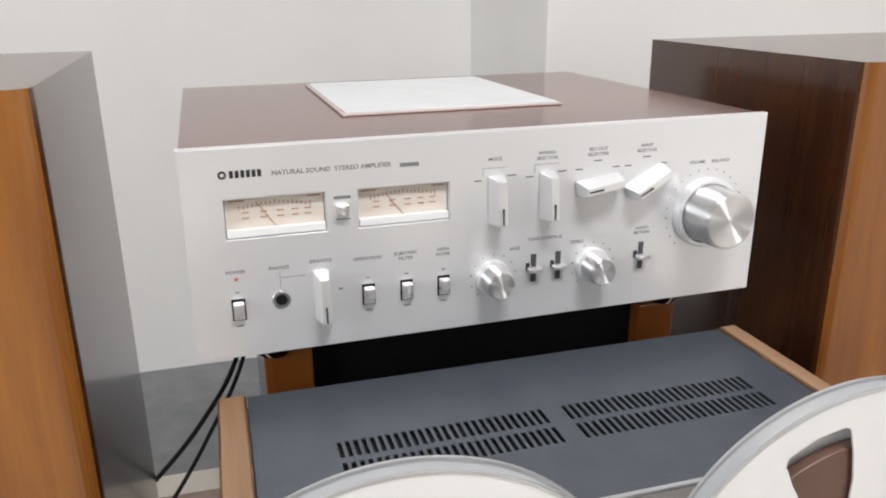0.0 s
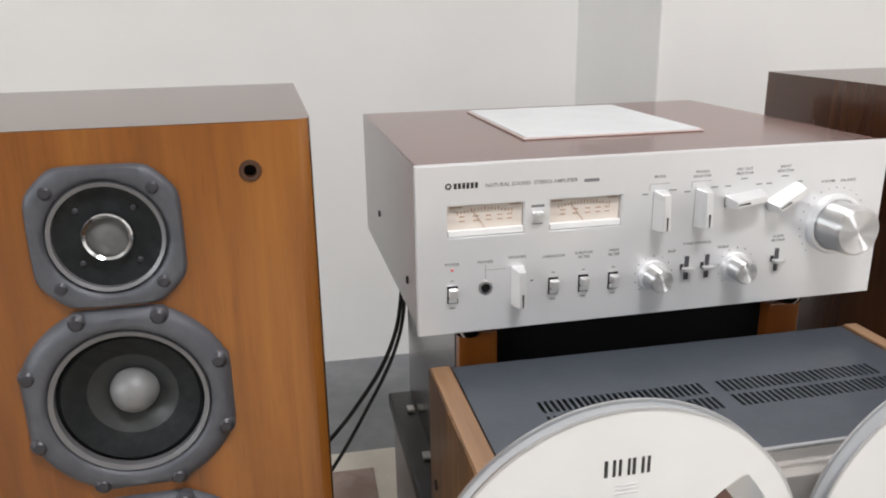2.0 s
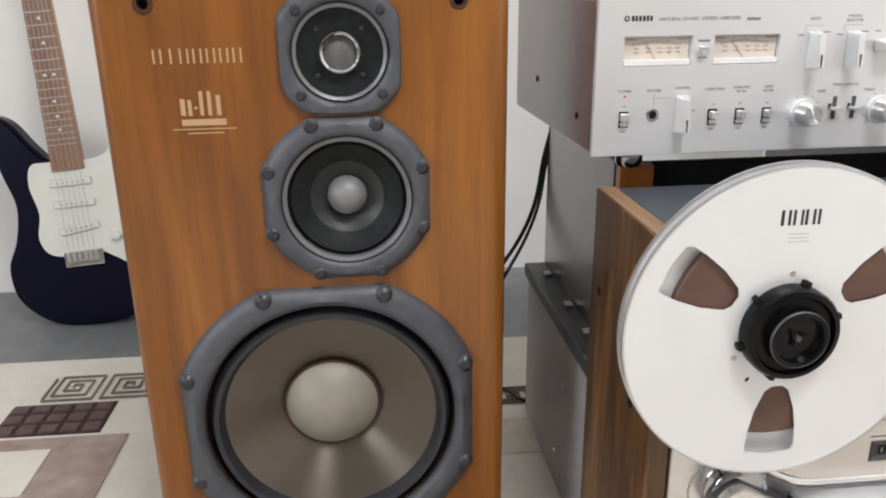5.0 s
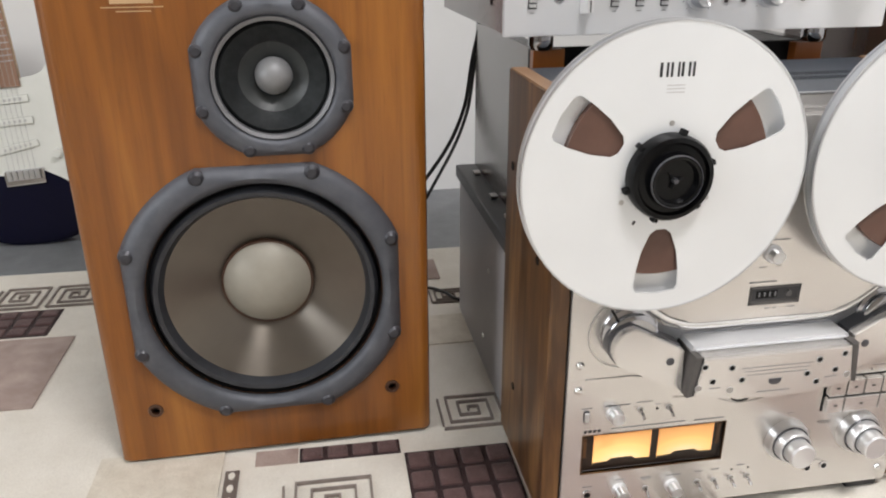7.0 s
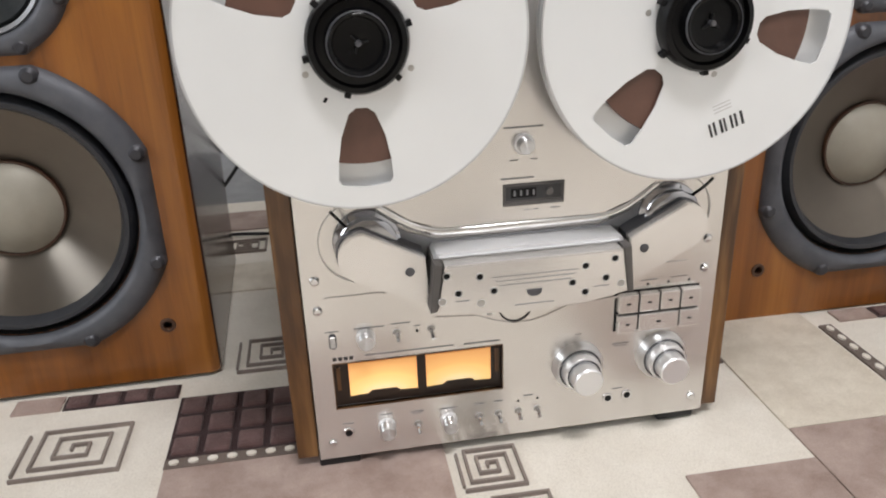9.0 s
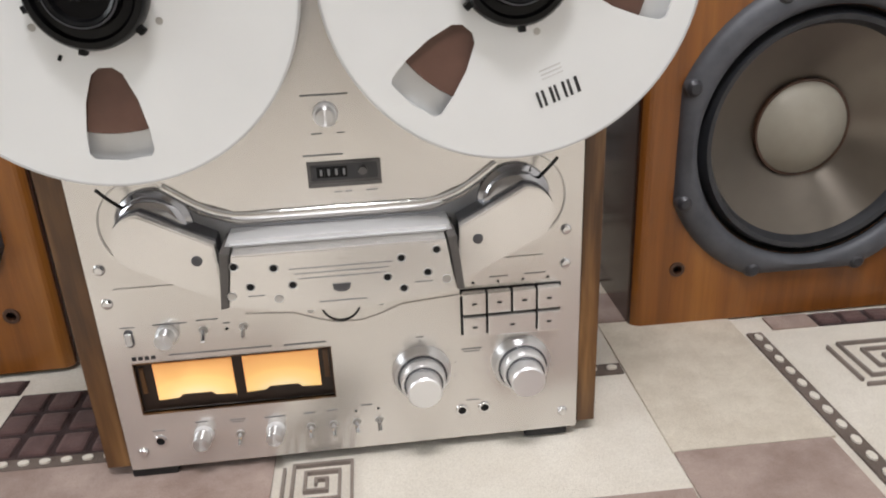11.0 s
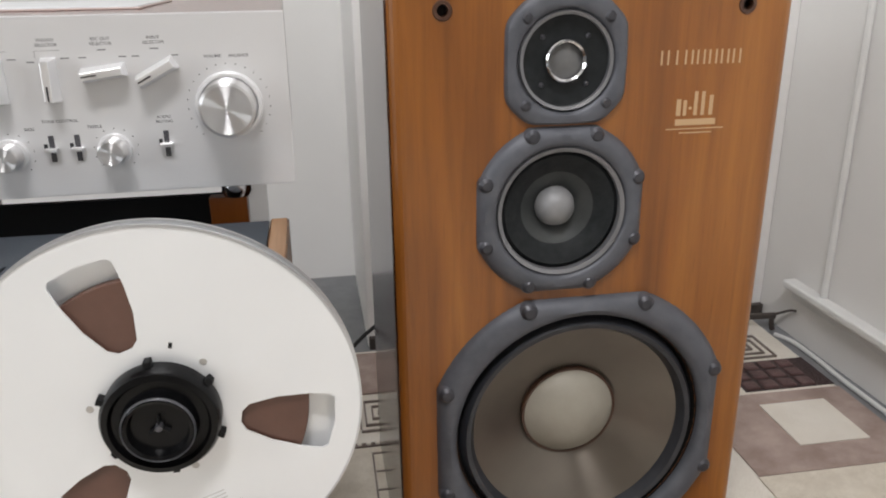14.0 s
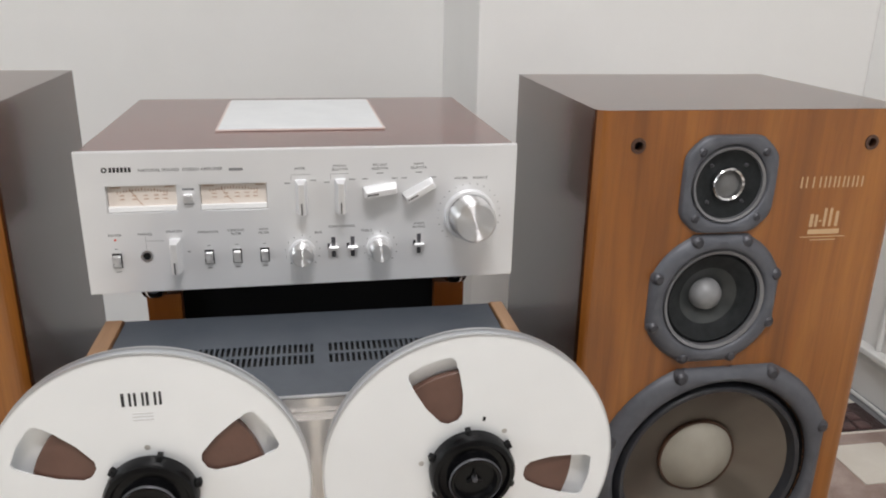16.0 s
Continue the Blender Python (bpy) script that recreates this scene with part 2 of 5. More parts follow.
def mesh_of(name, bm, mat):
    me = bpy.data.meshes.new(name)
    bmesh.ops.recalc_face_normals(bm, faces=bm.faces)
    bm.to_mesh(me)
    bm.free()
    for one in mat if isinstance(mat, (list, tuple)) else [mat]:
        me.materials.append(one)
    return me


def part(name, bm, mat, parent, label="", smooth=False):
    me = mesh_of(name, bm, mat)
    if smooth:
        for p in me.polygons:
            p.use_smooth = True
        me.set_sharp_from_angle(angle=radians(38))
    ob = new(name, me)
    ob.parent = parent
    ob.matrix_parent_inverse = ORIGIN.get(parent.name, Matrix()).inverted()
    return tagged(ob, label)


def whole(name, bm, mat, label, category, group="", kind="", smooth=False):
    """A thing that is one mesh."""
    me = mesh_of(name, bm, mat)
    if smooth:
        for p in me.polygons:
            p.use_smooth = True
        me.set_sharp_from_angle(angle=radians(38))
    return tagged(new(name, me), label, category, group, kind)


def box(x0, x1, y0, y1, z0, z1, bevel=0.0, bm=None, segments=2):
    made = bmesh.new()
    bmesh.ops.create_cube(made, size=1)
    for v in made.verts:
        v.co = Vector(((x0 + x1) / 2 + v.co.x * (x1 - x0), (y0 + y1) / 2 + v.co.y * (y1 - y0), (z0 + z1) / 2 + v.co.z * (z1 - z0)))
    if bevel:
        bmesh.ops.bevel(made, geom=made.edges[:], offset=bevel, segments=segments, affect="EDGES", profile=0.6)
    return joined(bm, made) if bm else made


def joined(bm, other):
    me = bpy.data.meshes.new("scratch")
    other.to_mesh(me)
    other.free()
    bm.from_mesh(me)
    bpy.data.meshes.remove(me)
    return bm


def lathe(profile, at, steps=64, limit=None, teeth=0, depth=0.0):
    """Turns (radius, depth) pairs round an axis that faces -y. limit: half the width across flats; teeth: knurls."""
    bm = bmesh.new()
    rings = []
    for r, d in profile:
        ring = []
        for i in range(steps):
            a = 2 * math.pi * i / steps
            c, s = math.cos(a), math.sin(a)
            q = r
            if limit:
                q = min(r, limit(r, c, s))
            if teeth and i % 2:
                q *= 1 - depth
            ring.append(bm.verts.new((at[0] + q * c, at[1] + d, at[2] + q * s)))
        rings.append(ring)
    for a, b in zip(rings, rings[1:]):
        for i in range(steps):
            j = (i + 1) % steps
            bm.faces.new((a[i], a[j], b[j], b[i]))
    for ring in (rings[0], rings[-1]):
        bm.faces.new(ring)
    bmesh.ops.remove_doubles(bm, verts=bm.verts, dist=1e-6)
    return bm


def ring_lathe(profile, at, steps=64, limit=None, spread=False):
    """As lathe, but a closed ring: the last pair joins the first. spread: limit gives the outline itself."""
    bm = bmesh.new()
    rings = []
    for r, d in profile:
        ring = []
        for i in range(steps):
            a = 2 * math.pi * i / steps
            c, s = math.cos(a), math.sin(a)
            q = r if not limit else limit(r, c, s) if spread else min(r, limit(r, c, s))
            ring.append(bm.verts.new((at[0] + q * c, at[1] + d, at[2] + q * s)))
        rings.append(ring)
    for k, a in enumerate(rings):
        b = rings[(k + 1) % len(rings)]
        for i in range(steps):
            j = (i + 1) % steps
            bm.faces.new((a[i], a[j], b[j], b[i]))
    return bm


def slab(outline, y0, y1, holes=(), bevel=0.0):
    """A plate in the xz plane between y0 (front) and y1, with holes."""
    bm = bmesh.new()
    edges = []
    for loop in (outline, *holes):
        vs = [bm.verts.new((x, y1, z)) for x, z in loop]
        edges += [bm.edges.new((vs[i], vs[(i + 1) % len(vs)])) for i in range(len(vs))]
    bmesh.ops.triangle_fill(bm, use_beauty=True, use_dissolve=False, edges=edges)
    out = bmesh.ops.extrude_face_region(bm, geom=bm.faces[:])
    for v in out["geom"]:
        if isinstance(v, bmesh.types.BMVert):
            v.co.y = y0
    if bevel:
        bmesh.ops.recalc_face_normals(bm, faces=bm.faces)
        sharp = [e for e in bm.edges if len(e.link_faces) == 2 and e.calc_face_angle() > 1.0 and all(abs(v.co.y - y0) < 1e-6 for v in e.verts)]
        bmesh.ops.bevel(bm, geom=sharp, offset=bevel, segments=2, affect="EDGES")
    return bm


def tile(outline, z0, z1):
    """A flat piece in the xy plane."""
    bm = bmesh.new()
    low = [bm.verts.new((x, y, z0)) for x, y in outline]
    face = bm.faces.new(low)
    out = bmesh.ops.extrude_face_region(bm, geom=[face])
    for v in out["geom"]:
        if isinstance(v, bmesh.types.BMVert):
            v.co.z = z1
    return bm


def circle(x, z, r, steps=48):
    return [(x + r * math.cos(2 * math.pi * i / steps), z + r * math.sin(2 * math.pi * i / steps)) for i in range(steps)]


def tube(points, r, steps=10):
    """A round bar along a smooth line through the points."""
    c = bpy.data.curves.new("scratch", "CURVE")
    c.dimensions, c.bevel_depth, c.bevel_resolution, c.resolution_u, c.use_fill_caps = "3D", r, steps // 4, 10, True
    s = c.splines.new("BEZIER")
    s.bezier_points.add(len(points) - 1)
    for b, p in zip(s.bezier_points, points):
        b.co, b.handle_left_type, b.handle_right_type = p, "AUTO", "AUTO"
    ob = new("scratch", c)
    me = bpy.data.meshes.new_from_object(ob)
    bm = bmesh.new()
    bm.from_mesh(me)
    bpy.data.objects.remove(ob)
    bpy.data.meshes.remove(me)
    return bm


def lettering(words, size, x, y, z, parent, mat=None, align="CENTER", name="lettering", squeeze=1.0):
    """Words printed on a face that looks towards -y."""
    c = bpy.data.curves.new("scratch", "FONT")
    c.body, c.size, c.align_x, c.align_y, c.extrude = words, size, align, "CENTER", 0.0001
    c.resolution_u, c.offset = 2, size * 0.022
    ob = new("scratch", c)
    me = bpy.data.meshes.new_from_object(ob)
    bm = bmesh.new()
    bm.from_mesh(me)
    bpy.data.objects.remove(ob)
    bpy.data.meshes.remove(me)
    for v in bm.verts:
        v.co = Vector((x + v.co.x * squeeze, y - v.co.z, z + v.co.y))
    return part(name, bm, mat or INK, parent)


def bars(spec, y, parent, mat, name="print_bar", thick=0.0002):
    """Plain printed bars: (x, z, width, height)."""
    for x, z, w, h in spec:
        part(name, box(x - w / 2, x + w / 2, y - thick, y + 0.0002, z - h / 2, z + h / 2), mat, parent)


# ---- the room ----
X0, X1, Y0, Y1, H = -3.2, 1.405, -3.0, 1.635, 2.5
T = 0.12
whole("floor", box(X0 - T, X1 + T, Y0 - T, Y1 + T, -0.1, -0.012), FLOOR, "grey linoleum floor along the wall", "floor", kind="structure")
whole("wall_north", box(X0 - T, 0.562, Y1, Y1 + T, -0.012, H), WALL, "white painted plaster wall", "wall", kind="structure")
bm = box(0.56, X1, 1.238, Y1 + T, -0.012, H, 0.004)
whole("wall_projection", bm, WALL, "white painted projecting wall with a sharp corner", "wall", kind="structure")
whole("wall_east", box(X1, X1 + T, Y0 - T, Y1 + T, -0.012, H), WALL, "white painted side wall above a narrow ledge", "wall", kind="structure")
WY0, WY1, WZ0, WZ1 = -1.8, -0.4, 0.85, 2.15
west = bmesh.new()
for y0, y1, z0, z1 in ((Y0 - T, WY0, -0.012, H), (WY1, Y1, -0.012, H), (WY0, WY1, -0.012, WZ0), (WY0, WY1, WZ1, H)):
    box(X0 - T, X0, y0, y1, z0, z1, bm=west)
whole("wall_west", west, UNSEEN_WALL, "unseen beige side wall with the window, toned for bounce light", "wall", kind="structure")
whole("wall_south", box(X0, X1, Y0 - T, Y0, -0.012, H), UNSEEN_WALL, "unseen beige wall closing the room, toned for bounce light", "wall", kind="structure")
whole("ceiling", box(X0 - T, X1 + T, Y0 - T, Y1 + T, H, H + 0.1), CEILING, "white ceiling", "ceiling", kind="structure")
# baseboard at the projecting wall
whole("baseboard", box(0.562, X1 - 0.002, 1.226, 1.2378, -0.012, 0.012), IRON, "thin dark skirting at the foot of the wall", "baseboard", kind="structure")

# heating pipes at the side wall
casing = thing("wall_ledge", pose(1.39, 0, 0.09), "white painted ledge running along the side wall", "ledge")
part("ledge_board", box(1.376, 1.4045, -2.95, 1.134, 0.094, 0.109, 0.005, segments=3), PIPE, casing)
part("ledge_batten", box(1.396, 1.4045, -2.95, 1.128, 0.07, 0.0937, 0.002), PIPE, casing)
whole("riser_pipe", tube([(1.3975, 1.035, 0.1095), (1.3975, 1.035, 0.6), (1.3975, 1.035, 1.6), (1.3975, 1.035, 2.5)], 0.0065), PIPE, "white vertical pipe in front of the side wall", "pipe", smooth=True)
whole("floor_pipe", tube([(1.37, 1.125, -0.0075), (1.383, 1.1, -0.0075), (1.388, 1.03, -0.0075), (1.384, 0.93, -0.0075), (1.392, 0.5, -0.0075), (1.392, -2.4, -0.0075)], 0.0045), PIPE, "white cable duct lying along the wall", "duct", smooth=True)
valve = thing("pipe_valve", pose(1.385, 1.15, -0.012), "dark iron pipe stub with a bent lever", "valve")
part("stub", tube([(1.2, 1.158, 0.024), (1.3, 1.157, 0.022), (1.386, 1.157, 0.019)], 0.0068), IRON, valve, smooth=True)
part("leg", tube([(1.381, 1.157, 0.018), (1.3815, 1.157, 0.002), (1.384, 1.155, -0.012)], 0.0055), IRON, valve, smooth=True)
part("lever", tube([(1.386, 1.157, 0.021), (1.393, 1.145, 0.03), (1.398, 1.12, 0.045), (1.4, 1.112, 0.047)], 0.0026), IRON, valve, smooth=True)

# ---- the carpet ----
rug = thing("carpet", pose(0, 0, -0.012), "cream and brown carpet with carved spiral and grid patterns", "carpet")
RX0, RX1, RY0, RY1 = -1.9, 1.345, -2.3, 1.213
part("carpet_base", box(RX0, RX1, RY0, RY1, -0.012, -0.004, 0.003), CREAM, rug)
PERIOD = 1.018


def patch(x0, y0, x1, y1, mat, name="colour_field", top=-0.0015):
    x0, x1, y0, y1 = max(x0, RX0), min(x1, RX1), max(y0, RY0), min(y1, RY1)
    if x1 - x0 > 0.004 and y1 - y0 > 0.004:
        part(name, box(x0, x1, y0, y1, -0.006, top), mat, rug)


def grid_field(x0, y0, x1, y1, nx, ny):
    """Dark field cut into soft cushions."""
    if x1 < RX0 or x0 > RX1:
        return
    patch(x0, y0, x1, y1, GROOVE, "grid_ground", -0.0028)
    w, h = (x1 - x0) / nx, (y1 - y0) / ny
    for i in range(nx):
        for j in range(ny):
            cx, cy = x0 + (i + 0.5) * w, y0 + (j + 0.5) * h
            if RX0 < cx - w / 2 and cx + w / 2 < RX1 and cy + h / 2 < RY1:
                part("cushion", box(cx - w * 0.4, cx + w * 0.4, cy - h * 0.4, cy + h * 0.4, -0.006, 0.0006, min(w, h) * 0.12), MAROON, rug)


def stroke(points, w, mat, name):
    """A carved line with mitred square corners, in one strip."""
    left, right = [], []
    n = len(points)
    for i, (x, y) in enumerate(points):
        d = []
        for a, c in ((i - 1, i), (i, i + 1)):
            if a >= 0 and c < n:
                v = Vector((points[c][0] - points[a][0], points[c][1] - points[a][1]))
                d.append(v.normalized())
        off = sum((Vector((-v.y, v.x)) for v in d), Vector((0, 0)))
        left.append((x + off.x * w / 2, y + off.y * w / 2))
        right.append((x - off.x * w / 2, y - off.y * w / 2))
    bm = bmesh.new()
    rows = [[bm.verts.new((*p, z)) for p in (l, r)] for l, r in zip(left, right) for z in (0.0003,)]
    for a, c in zip(rows, rows[1:]):
        bm.faces.new((a[0], a[1], c[1], c[0]))
    out = bmesh.ops.extrude_face_region(bm, geom=bm.faces[:])
    for v in out["geom"]:
        if isinstance(v, bmesh.types.BMVert):
            v.co.z = -0.006
    part(name, bm, mat, rug)


def spiral(cx, cy, w, h, flip=1, width=0.0027):
    """A square spiral that winds in from the rim, with an angled rim line."""
    if cx - w < RX0 or cx + w > RX1 or cy + h / 2 > RY1:
        return
    a, b = w / 2, h / 2
    p = [(-1, -1), (1, -1), (1, 1), (-0.72, 1), (-0.72, -0.62), (0.64, -0.62), (0.64, 0.62), (-0.36, 0.62), (-0.36, -0.22), (0.28, -0.22), (0.28, 0.28), (-0.05, 0.28), (-0.05, 0.05)]
    stroke([(cx + flip * a * u, cy + b * v) for u, v in p], width, LINE, "spiral_line")
    stroke([(cx - flip * a, cy - b * 0.8), (cx - flip * a, cy + b * 0.9)], width, LINE, "spiral_line")


def chain(x0, y0, x1, y1):
    """A border of small light links in a dark band."""
    if x1 > RX1 or x0 < RX0:
        return
    patch(x0, y0, x1, y1, CHAIN, "chain_ground", -0.0012)
    along = x1 - x0 > y1 - y0
    length, across = (x1 - x0, y1 - y0) if along else (y1 - y0, x1 - x0)
    n = max(2, round(length / (across * 1.35)))
    for i in range(n):
        s = (i + 0.5) * length / n
        cx, cy = (x0 + s, (y0 + y1) / 2) if along else ((x0 + x1) / 2, y0 + s)
        lx, ly = (length / n * 0.27, across * 0.24) if along else (across * 0.24, length / n * 0.27)
        part("chain_link", tile([(cx + lx * math.cos(k * math.pi / 5), cy + ly * math.sin(k * math.pi / 5)) for k in range(10)], -0.006, 0.0008), CREAM, rug)


for k in (-1, 0, 1):
    d = k * PERIOD
    patch(-0.13 + d, 0.12, 0.15 + d, 0.396, MAUVE)
    grid_field(-0.131 + d, 0.413, 0.004 + d, 0.527, 4, 3)
    chain(-0.131 + d, 0.397, 0.004 + d, 0.412)
    grid_field(-0.263 + d, 0.529, -0.135 + d, 0.557, 4, 1)
    patch(-0.318 + d, 0.529, -0.265 + d, 0.557, MAUVE)
    chain(-0.353 + d, 0.22, -0.336 + d, 0.523)
    spiral(-0.229 + d, 0.447, 0.104, 0.078)
    spiral(-0.03 + d, 0.605, 0.084, 0.074)
    patch(0.007 + d, 0.413, 0.05 + d, 0.535, MAUVE)
    patch(0.507 + d, 0.334, 0.66 + d, 0.574, BEIGE)
    patch(0.371 + d, 0.02, 0.506 + d, 0.286, MAUVE)
    patch(0.508 + d, -0.05, 0.655 + d, 0.333, MAUVE)
    spiral(0.19 + d, 0.335, 0.06, 0.058)
    spiral(0.205 + d, 0.262, 0.062, 0.058)
    patch(0.054 + d, 0.712, 0.38 + d, 0.925, MAUVE)
    patch(0.156 + d, 0.771, 0.274 + d, 0.889, CREAM, top=0.0)
    patch(-0.42 + d, 0.82, -0.28 + d, 0.9, MAUVE)
    grid_field(0.16 + d, 0.936, 0.332 + d, 1.036, 5, 3)
    spiral(0.24 + d, 1.09, 0.085, 0.085)
    spiral(0.34 + d, 1.09, 0.085, 0.085, -1)
    patch(-0.2 + d, 1.055, -0.005 + d, 1.148, MAUVE)
    patch(-0.2 + d, 0.8, 0.052 + d, 0.9, BEIGE)
    spiral(0.0 + d, 0.975, 0.07, 0.05)
    spiral(-0.09 + d, 0.975, 0.07, 0.05)
    chain(0.462 + d, 0.468, 0.505 + d, 0.486)
    # towards the camera
    spiral(0.72 + d, 0.1, 0.12, 0.09)
    grid_field(0.2 + d, -0.25, 0.4 + d, -0.08, 5, 4)

# between the tape deck and the loudspeaker
patch(0.43, 0.578, 0.64, 0.65, MAUVE)
patch(0.43, 0.652, 0.597, 0.884, BEIGE)
patch(0.43, 1.048, 0.64, 1.2, MAUVE)
chain(0.43, 0.887, 0.597, 0.897)
spiral(0.46, 0.975, 0.066, 0.09, -1)
spiral(0.545, 0.975, 0.066, 0.09)
stroke([(0.525, 0.686), (0.525, 0.866), (0.543, 0.866), (0.543, 0.686), (0.523, 0.686)], 0.0027, LINE, "ladder_line")
for y in (0.73, 0.776, 0.82):
    stroke([(0.527, y), (0.541, y)], 0.0027, LINE, "ladder_line")
# beside the pipes
patch(1.07, 0.526, RX1, 0.71, BEIGE)
patch(1.07, 0.42, RX1, 0.524, MAUVE)

# it lies slightly askew to the wall
rug.matrix_basis = Matrix.Rotation(radians(-0.73), 4, "Z") @ rug.matrix_basis

# ---- loudspeakers ----
def octo(flat, cut, inner, outer):
    """A round opening that spreads to a plate with four flats and four softly cut corners."""
    def reach(r, c, s):
        a, b = flat / max(abs(c), abs(s)), cut / ((abs(c) + abs(s)) * 0.7071)
        edge = (a ** -22 + b ** -22) ** (-1 / 22)
        k = max(0.0, (r - inner) / (outer - inner))
        return r if k == 0 else inner + k * (edge - inner)
    return reach


def cut_flats(f, r0):
    """A round rim cut by four flats; inner rings keep their distance from the cut."""
    return lambda r, c, s: min(r, (f - (r0 - r) * 0.8) / max(abs(c), abs(s), 1e-6)) if r > f * 0.95 else r


def screws(n, first, radius, at, parent, size=0.006, y=-0.006):
    for i in range(n):
        a = radians(first + i * 360 / n) if n == 4 else radians((i // 2) * 90 + (first if i % 2 == 0 else -first) + 90)
        p = (at[0] + radius * math.cos(a), at[1] + y, at[2] + radius * math.sin(a))
        part("screw", lathe([(0.0005, -size * 0.55), (size * 0.6, -size * 0.5), (size, -size * 0.1), (size * 1.05, 0.006)], p, 14), BOLT, parent, smooth=True)


def bosses(first, radius, at, parent, size, y):
    """Eight cast lugs that carry the screws and swell past the flats."""
    for i in range(8):
        a = radians((i // 2) * 90 + (first if i % 2 == 0 else -first) + 90)
        p = (at[0] + radius * math.cos(a), at[1], at[2] + radius * math.sin(a))
        part("lug", lathe([(0.0005, y), (size * 0.72, y), (size * 0.94, y + 0.0012), (size, y + 0.0035), (size * 1.02, 0.0005)], p, 24), CAST, parent, smooth=True)


def loudspeaker(m, side, label):
    sp = thing("loudspeaker", m, label, "loudspeaker", "pair of loudspeakers", world_parts=False)
    w, h, d, r = 0.394, 0.7, 0.342, 0.014
    u = 0.0305 * side
    drivers = [((u, 0.613), 0.046), ((u, 0.468), 0.066), ((0.001, 0.2155), 0.137)]
    bm = bmesh.new()
    line = [(w / 2, d)] + [(w / 2 - r + r * math.cos(a), r - r * math.sin(a)) for a in [math.pi / 2 * i / 6 for i in range(7)]]
    line += [(-x, y) for x, y in reversed(line)]
    low = [bm.verts.new((x, y, 0)) for x, y in line]
    high = [bm.verts.new((x, y, h)) for x, y in line]
    n = len(line)
    for i in range(n):
        if i != 7:
            bm.faces.new((low[i], low[(i + 1) % n], high[(i + 1) % n], high[i]))
    for f in (bm.faces.new(low), bm.faces.new(high)):
        f.material_index = 1
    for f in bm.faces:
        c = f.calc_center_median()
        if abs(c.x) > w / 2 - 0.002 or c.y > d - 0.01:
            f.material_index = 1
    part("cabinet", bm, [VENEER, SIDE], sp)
    a = w / 2 - r
    front = slab([(-a, 0.0004), (a, 0.0004), (a, h - 0.0004), (-a, h - 0.0004)], 0.0, 0.012, [circle(x, z, q, 64) for (x, z), q in drivers] + [circle(sx * 0.146, sz, 0.0055, 20) for sx in (-1, 1) for sz in (0.07, 0.66)])
    part("baffle", front, VENEER, sp, "reddish brown wood veneer baffle")
    for sx in (-1, 1):
        for sz in (0.07, 0.66):
            part("grille_socket", ring_lathe([(0.0052, 0.01), (0.0052, -0.0015), (0.0085, -0.0015), (0.0095, 0.001)], (sx * 0.146, 0, sz), 24), SOCKET, sp, smooth=True)
            part("socket_plug", lathe([(0.0005, 0.009), (0.0054, 0.009), (0.0054, 0.012)], (sx * 0.146, 0, sz), 16), BLACK, sp)
    # woofer
    (x, z), q = drivers[2]
    at = (x, 0, z)
    wf = part("woofer", ring_lathe([(0.138, 0.01), (0.1378, -0.004), (0.1405, -0.0095), (0.146, -0.0125), (0.156, -0.012), (0.165, -0.0085), (0.1697, -0.003), (0.171, 0.0005)], at, 128, cut_flats(0.1585, 0.171)), CAST, sp, "grey cast woofer frame", smooth=True)
    part("surround", ring_lathe([(0.1385, 0.003), (0.136, 0.008), (0.1335, 0.0075), (0.1315, 0.001), (0.1275, -0.0055), (0.1225, -0.0045), (0.119, 0.003), (0.1165, 0.009), (0.1165, 0.018), (0.1385, 0.018)], at, 96), ROLL, wf, "dark grey rubber roll surround", smooth=True)
    part("gasket", ring_lathe([(0.1382, -0.0025), (0.136, 0.0028), (0.1335, 0.006), (0.1335, 0.0078), (0.1382, 0.0078)], at, 96), BLACK, wf, smooth=True)
    part("cone", ring_lathe([(0.1185, 0.0065), (0.095, 0.0178), (0.075, 0.0282), (0.0515, 0.0415), (0.0515, 0.052), (0.1185, 0.021)], at, 96), CONE, wf, "grey metallic cone", smooth=True)
    part("cap_ring", ring_lathe([(0.0556, 0.0385), (0.0548, 0.0342), (0.0526, 0.0342), (0.0526, 0.046), (0.0548, 0.046)], at, 64), SOCKET, wf, smooth=True)
    part("dust_cap", lathe([(0.0005, 0.0125), (0.008, 0.013), (0.016, 0.0146), (0.024, 0.0171), (0.032, 0.0206), (0.039, 0.0247), (0.046, 0.0298), (0.0532, 0.0362), (0.0528, 0.048)], at, 64), CAP, wf, "beige grey domed dust cap", smooth=True)
    bosses(22.8, 0.161, at, wf, 0.0098, -0.0105)
    screws(8, 22.8, 0.161, at, wf, 0.0088, -0.0098)
    # midrange
    (x, z), q = drivers[1]
    at = (x, 0, z)
    md = part("midrange", ring_lathe([(0.066, 0.01), (0.0652, -0.004), (0.0672, -0.008), (0.071, -0.0102), (0.0775, -0.0098), (0.084, -0.007), (0.0884, -0.0025), (0.0895, 0.0005)], at, 128, cut_flats(0.0846, 0.0895)), CAST, sp, "grey cast midrange frame", smooth=True)
    part("trim_ring", ring_lathe([(0.0655, -0.004), (0.0645, -0.008), (0.0605, -0.006), (0.06, 0.0), (0.066, 0.004)], at, 72), RINGGREY, md, smooth=True)
    part("surround", ring_lathe([(0.061, 0.003), (0.056, -0.001), (0.049, 0.002), (0.0375, 0.009), (0.0375, 0.013), (0.061, 0.012)], at, 72), BLACK_CONE, md, smooth=True)
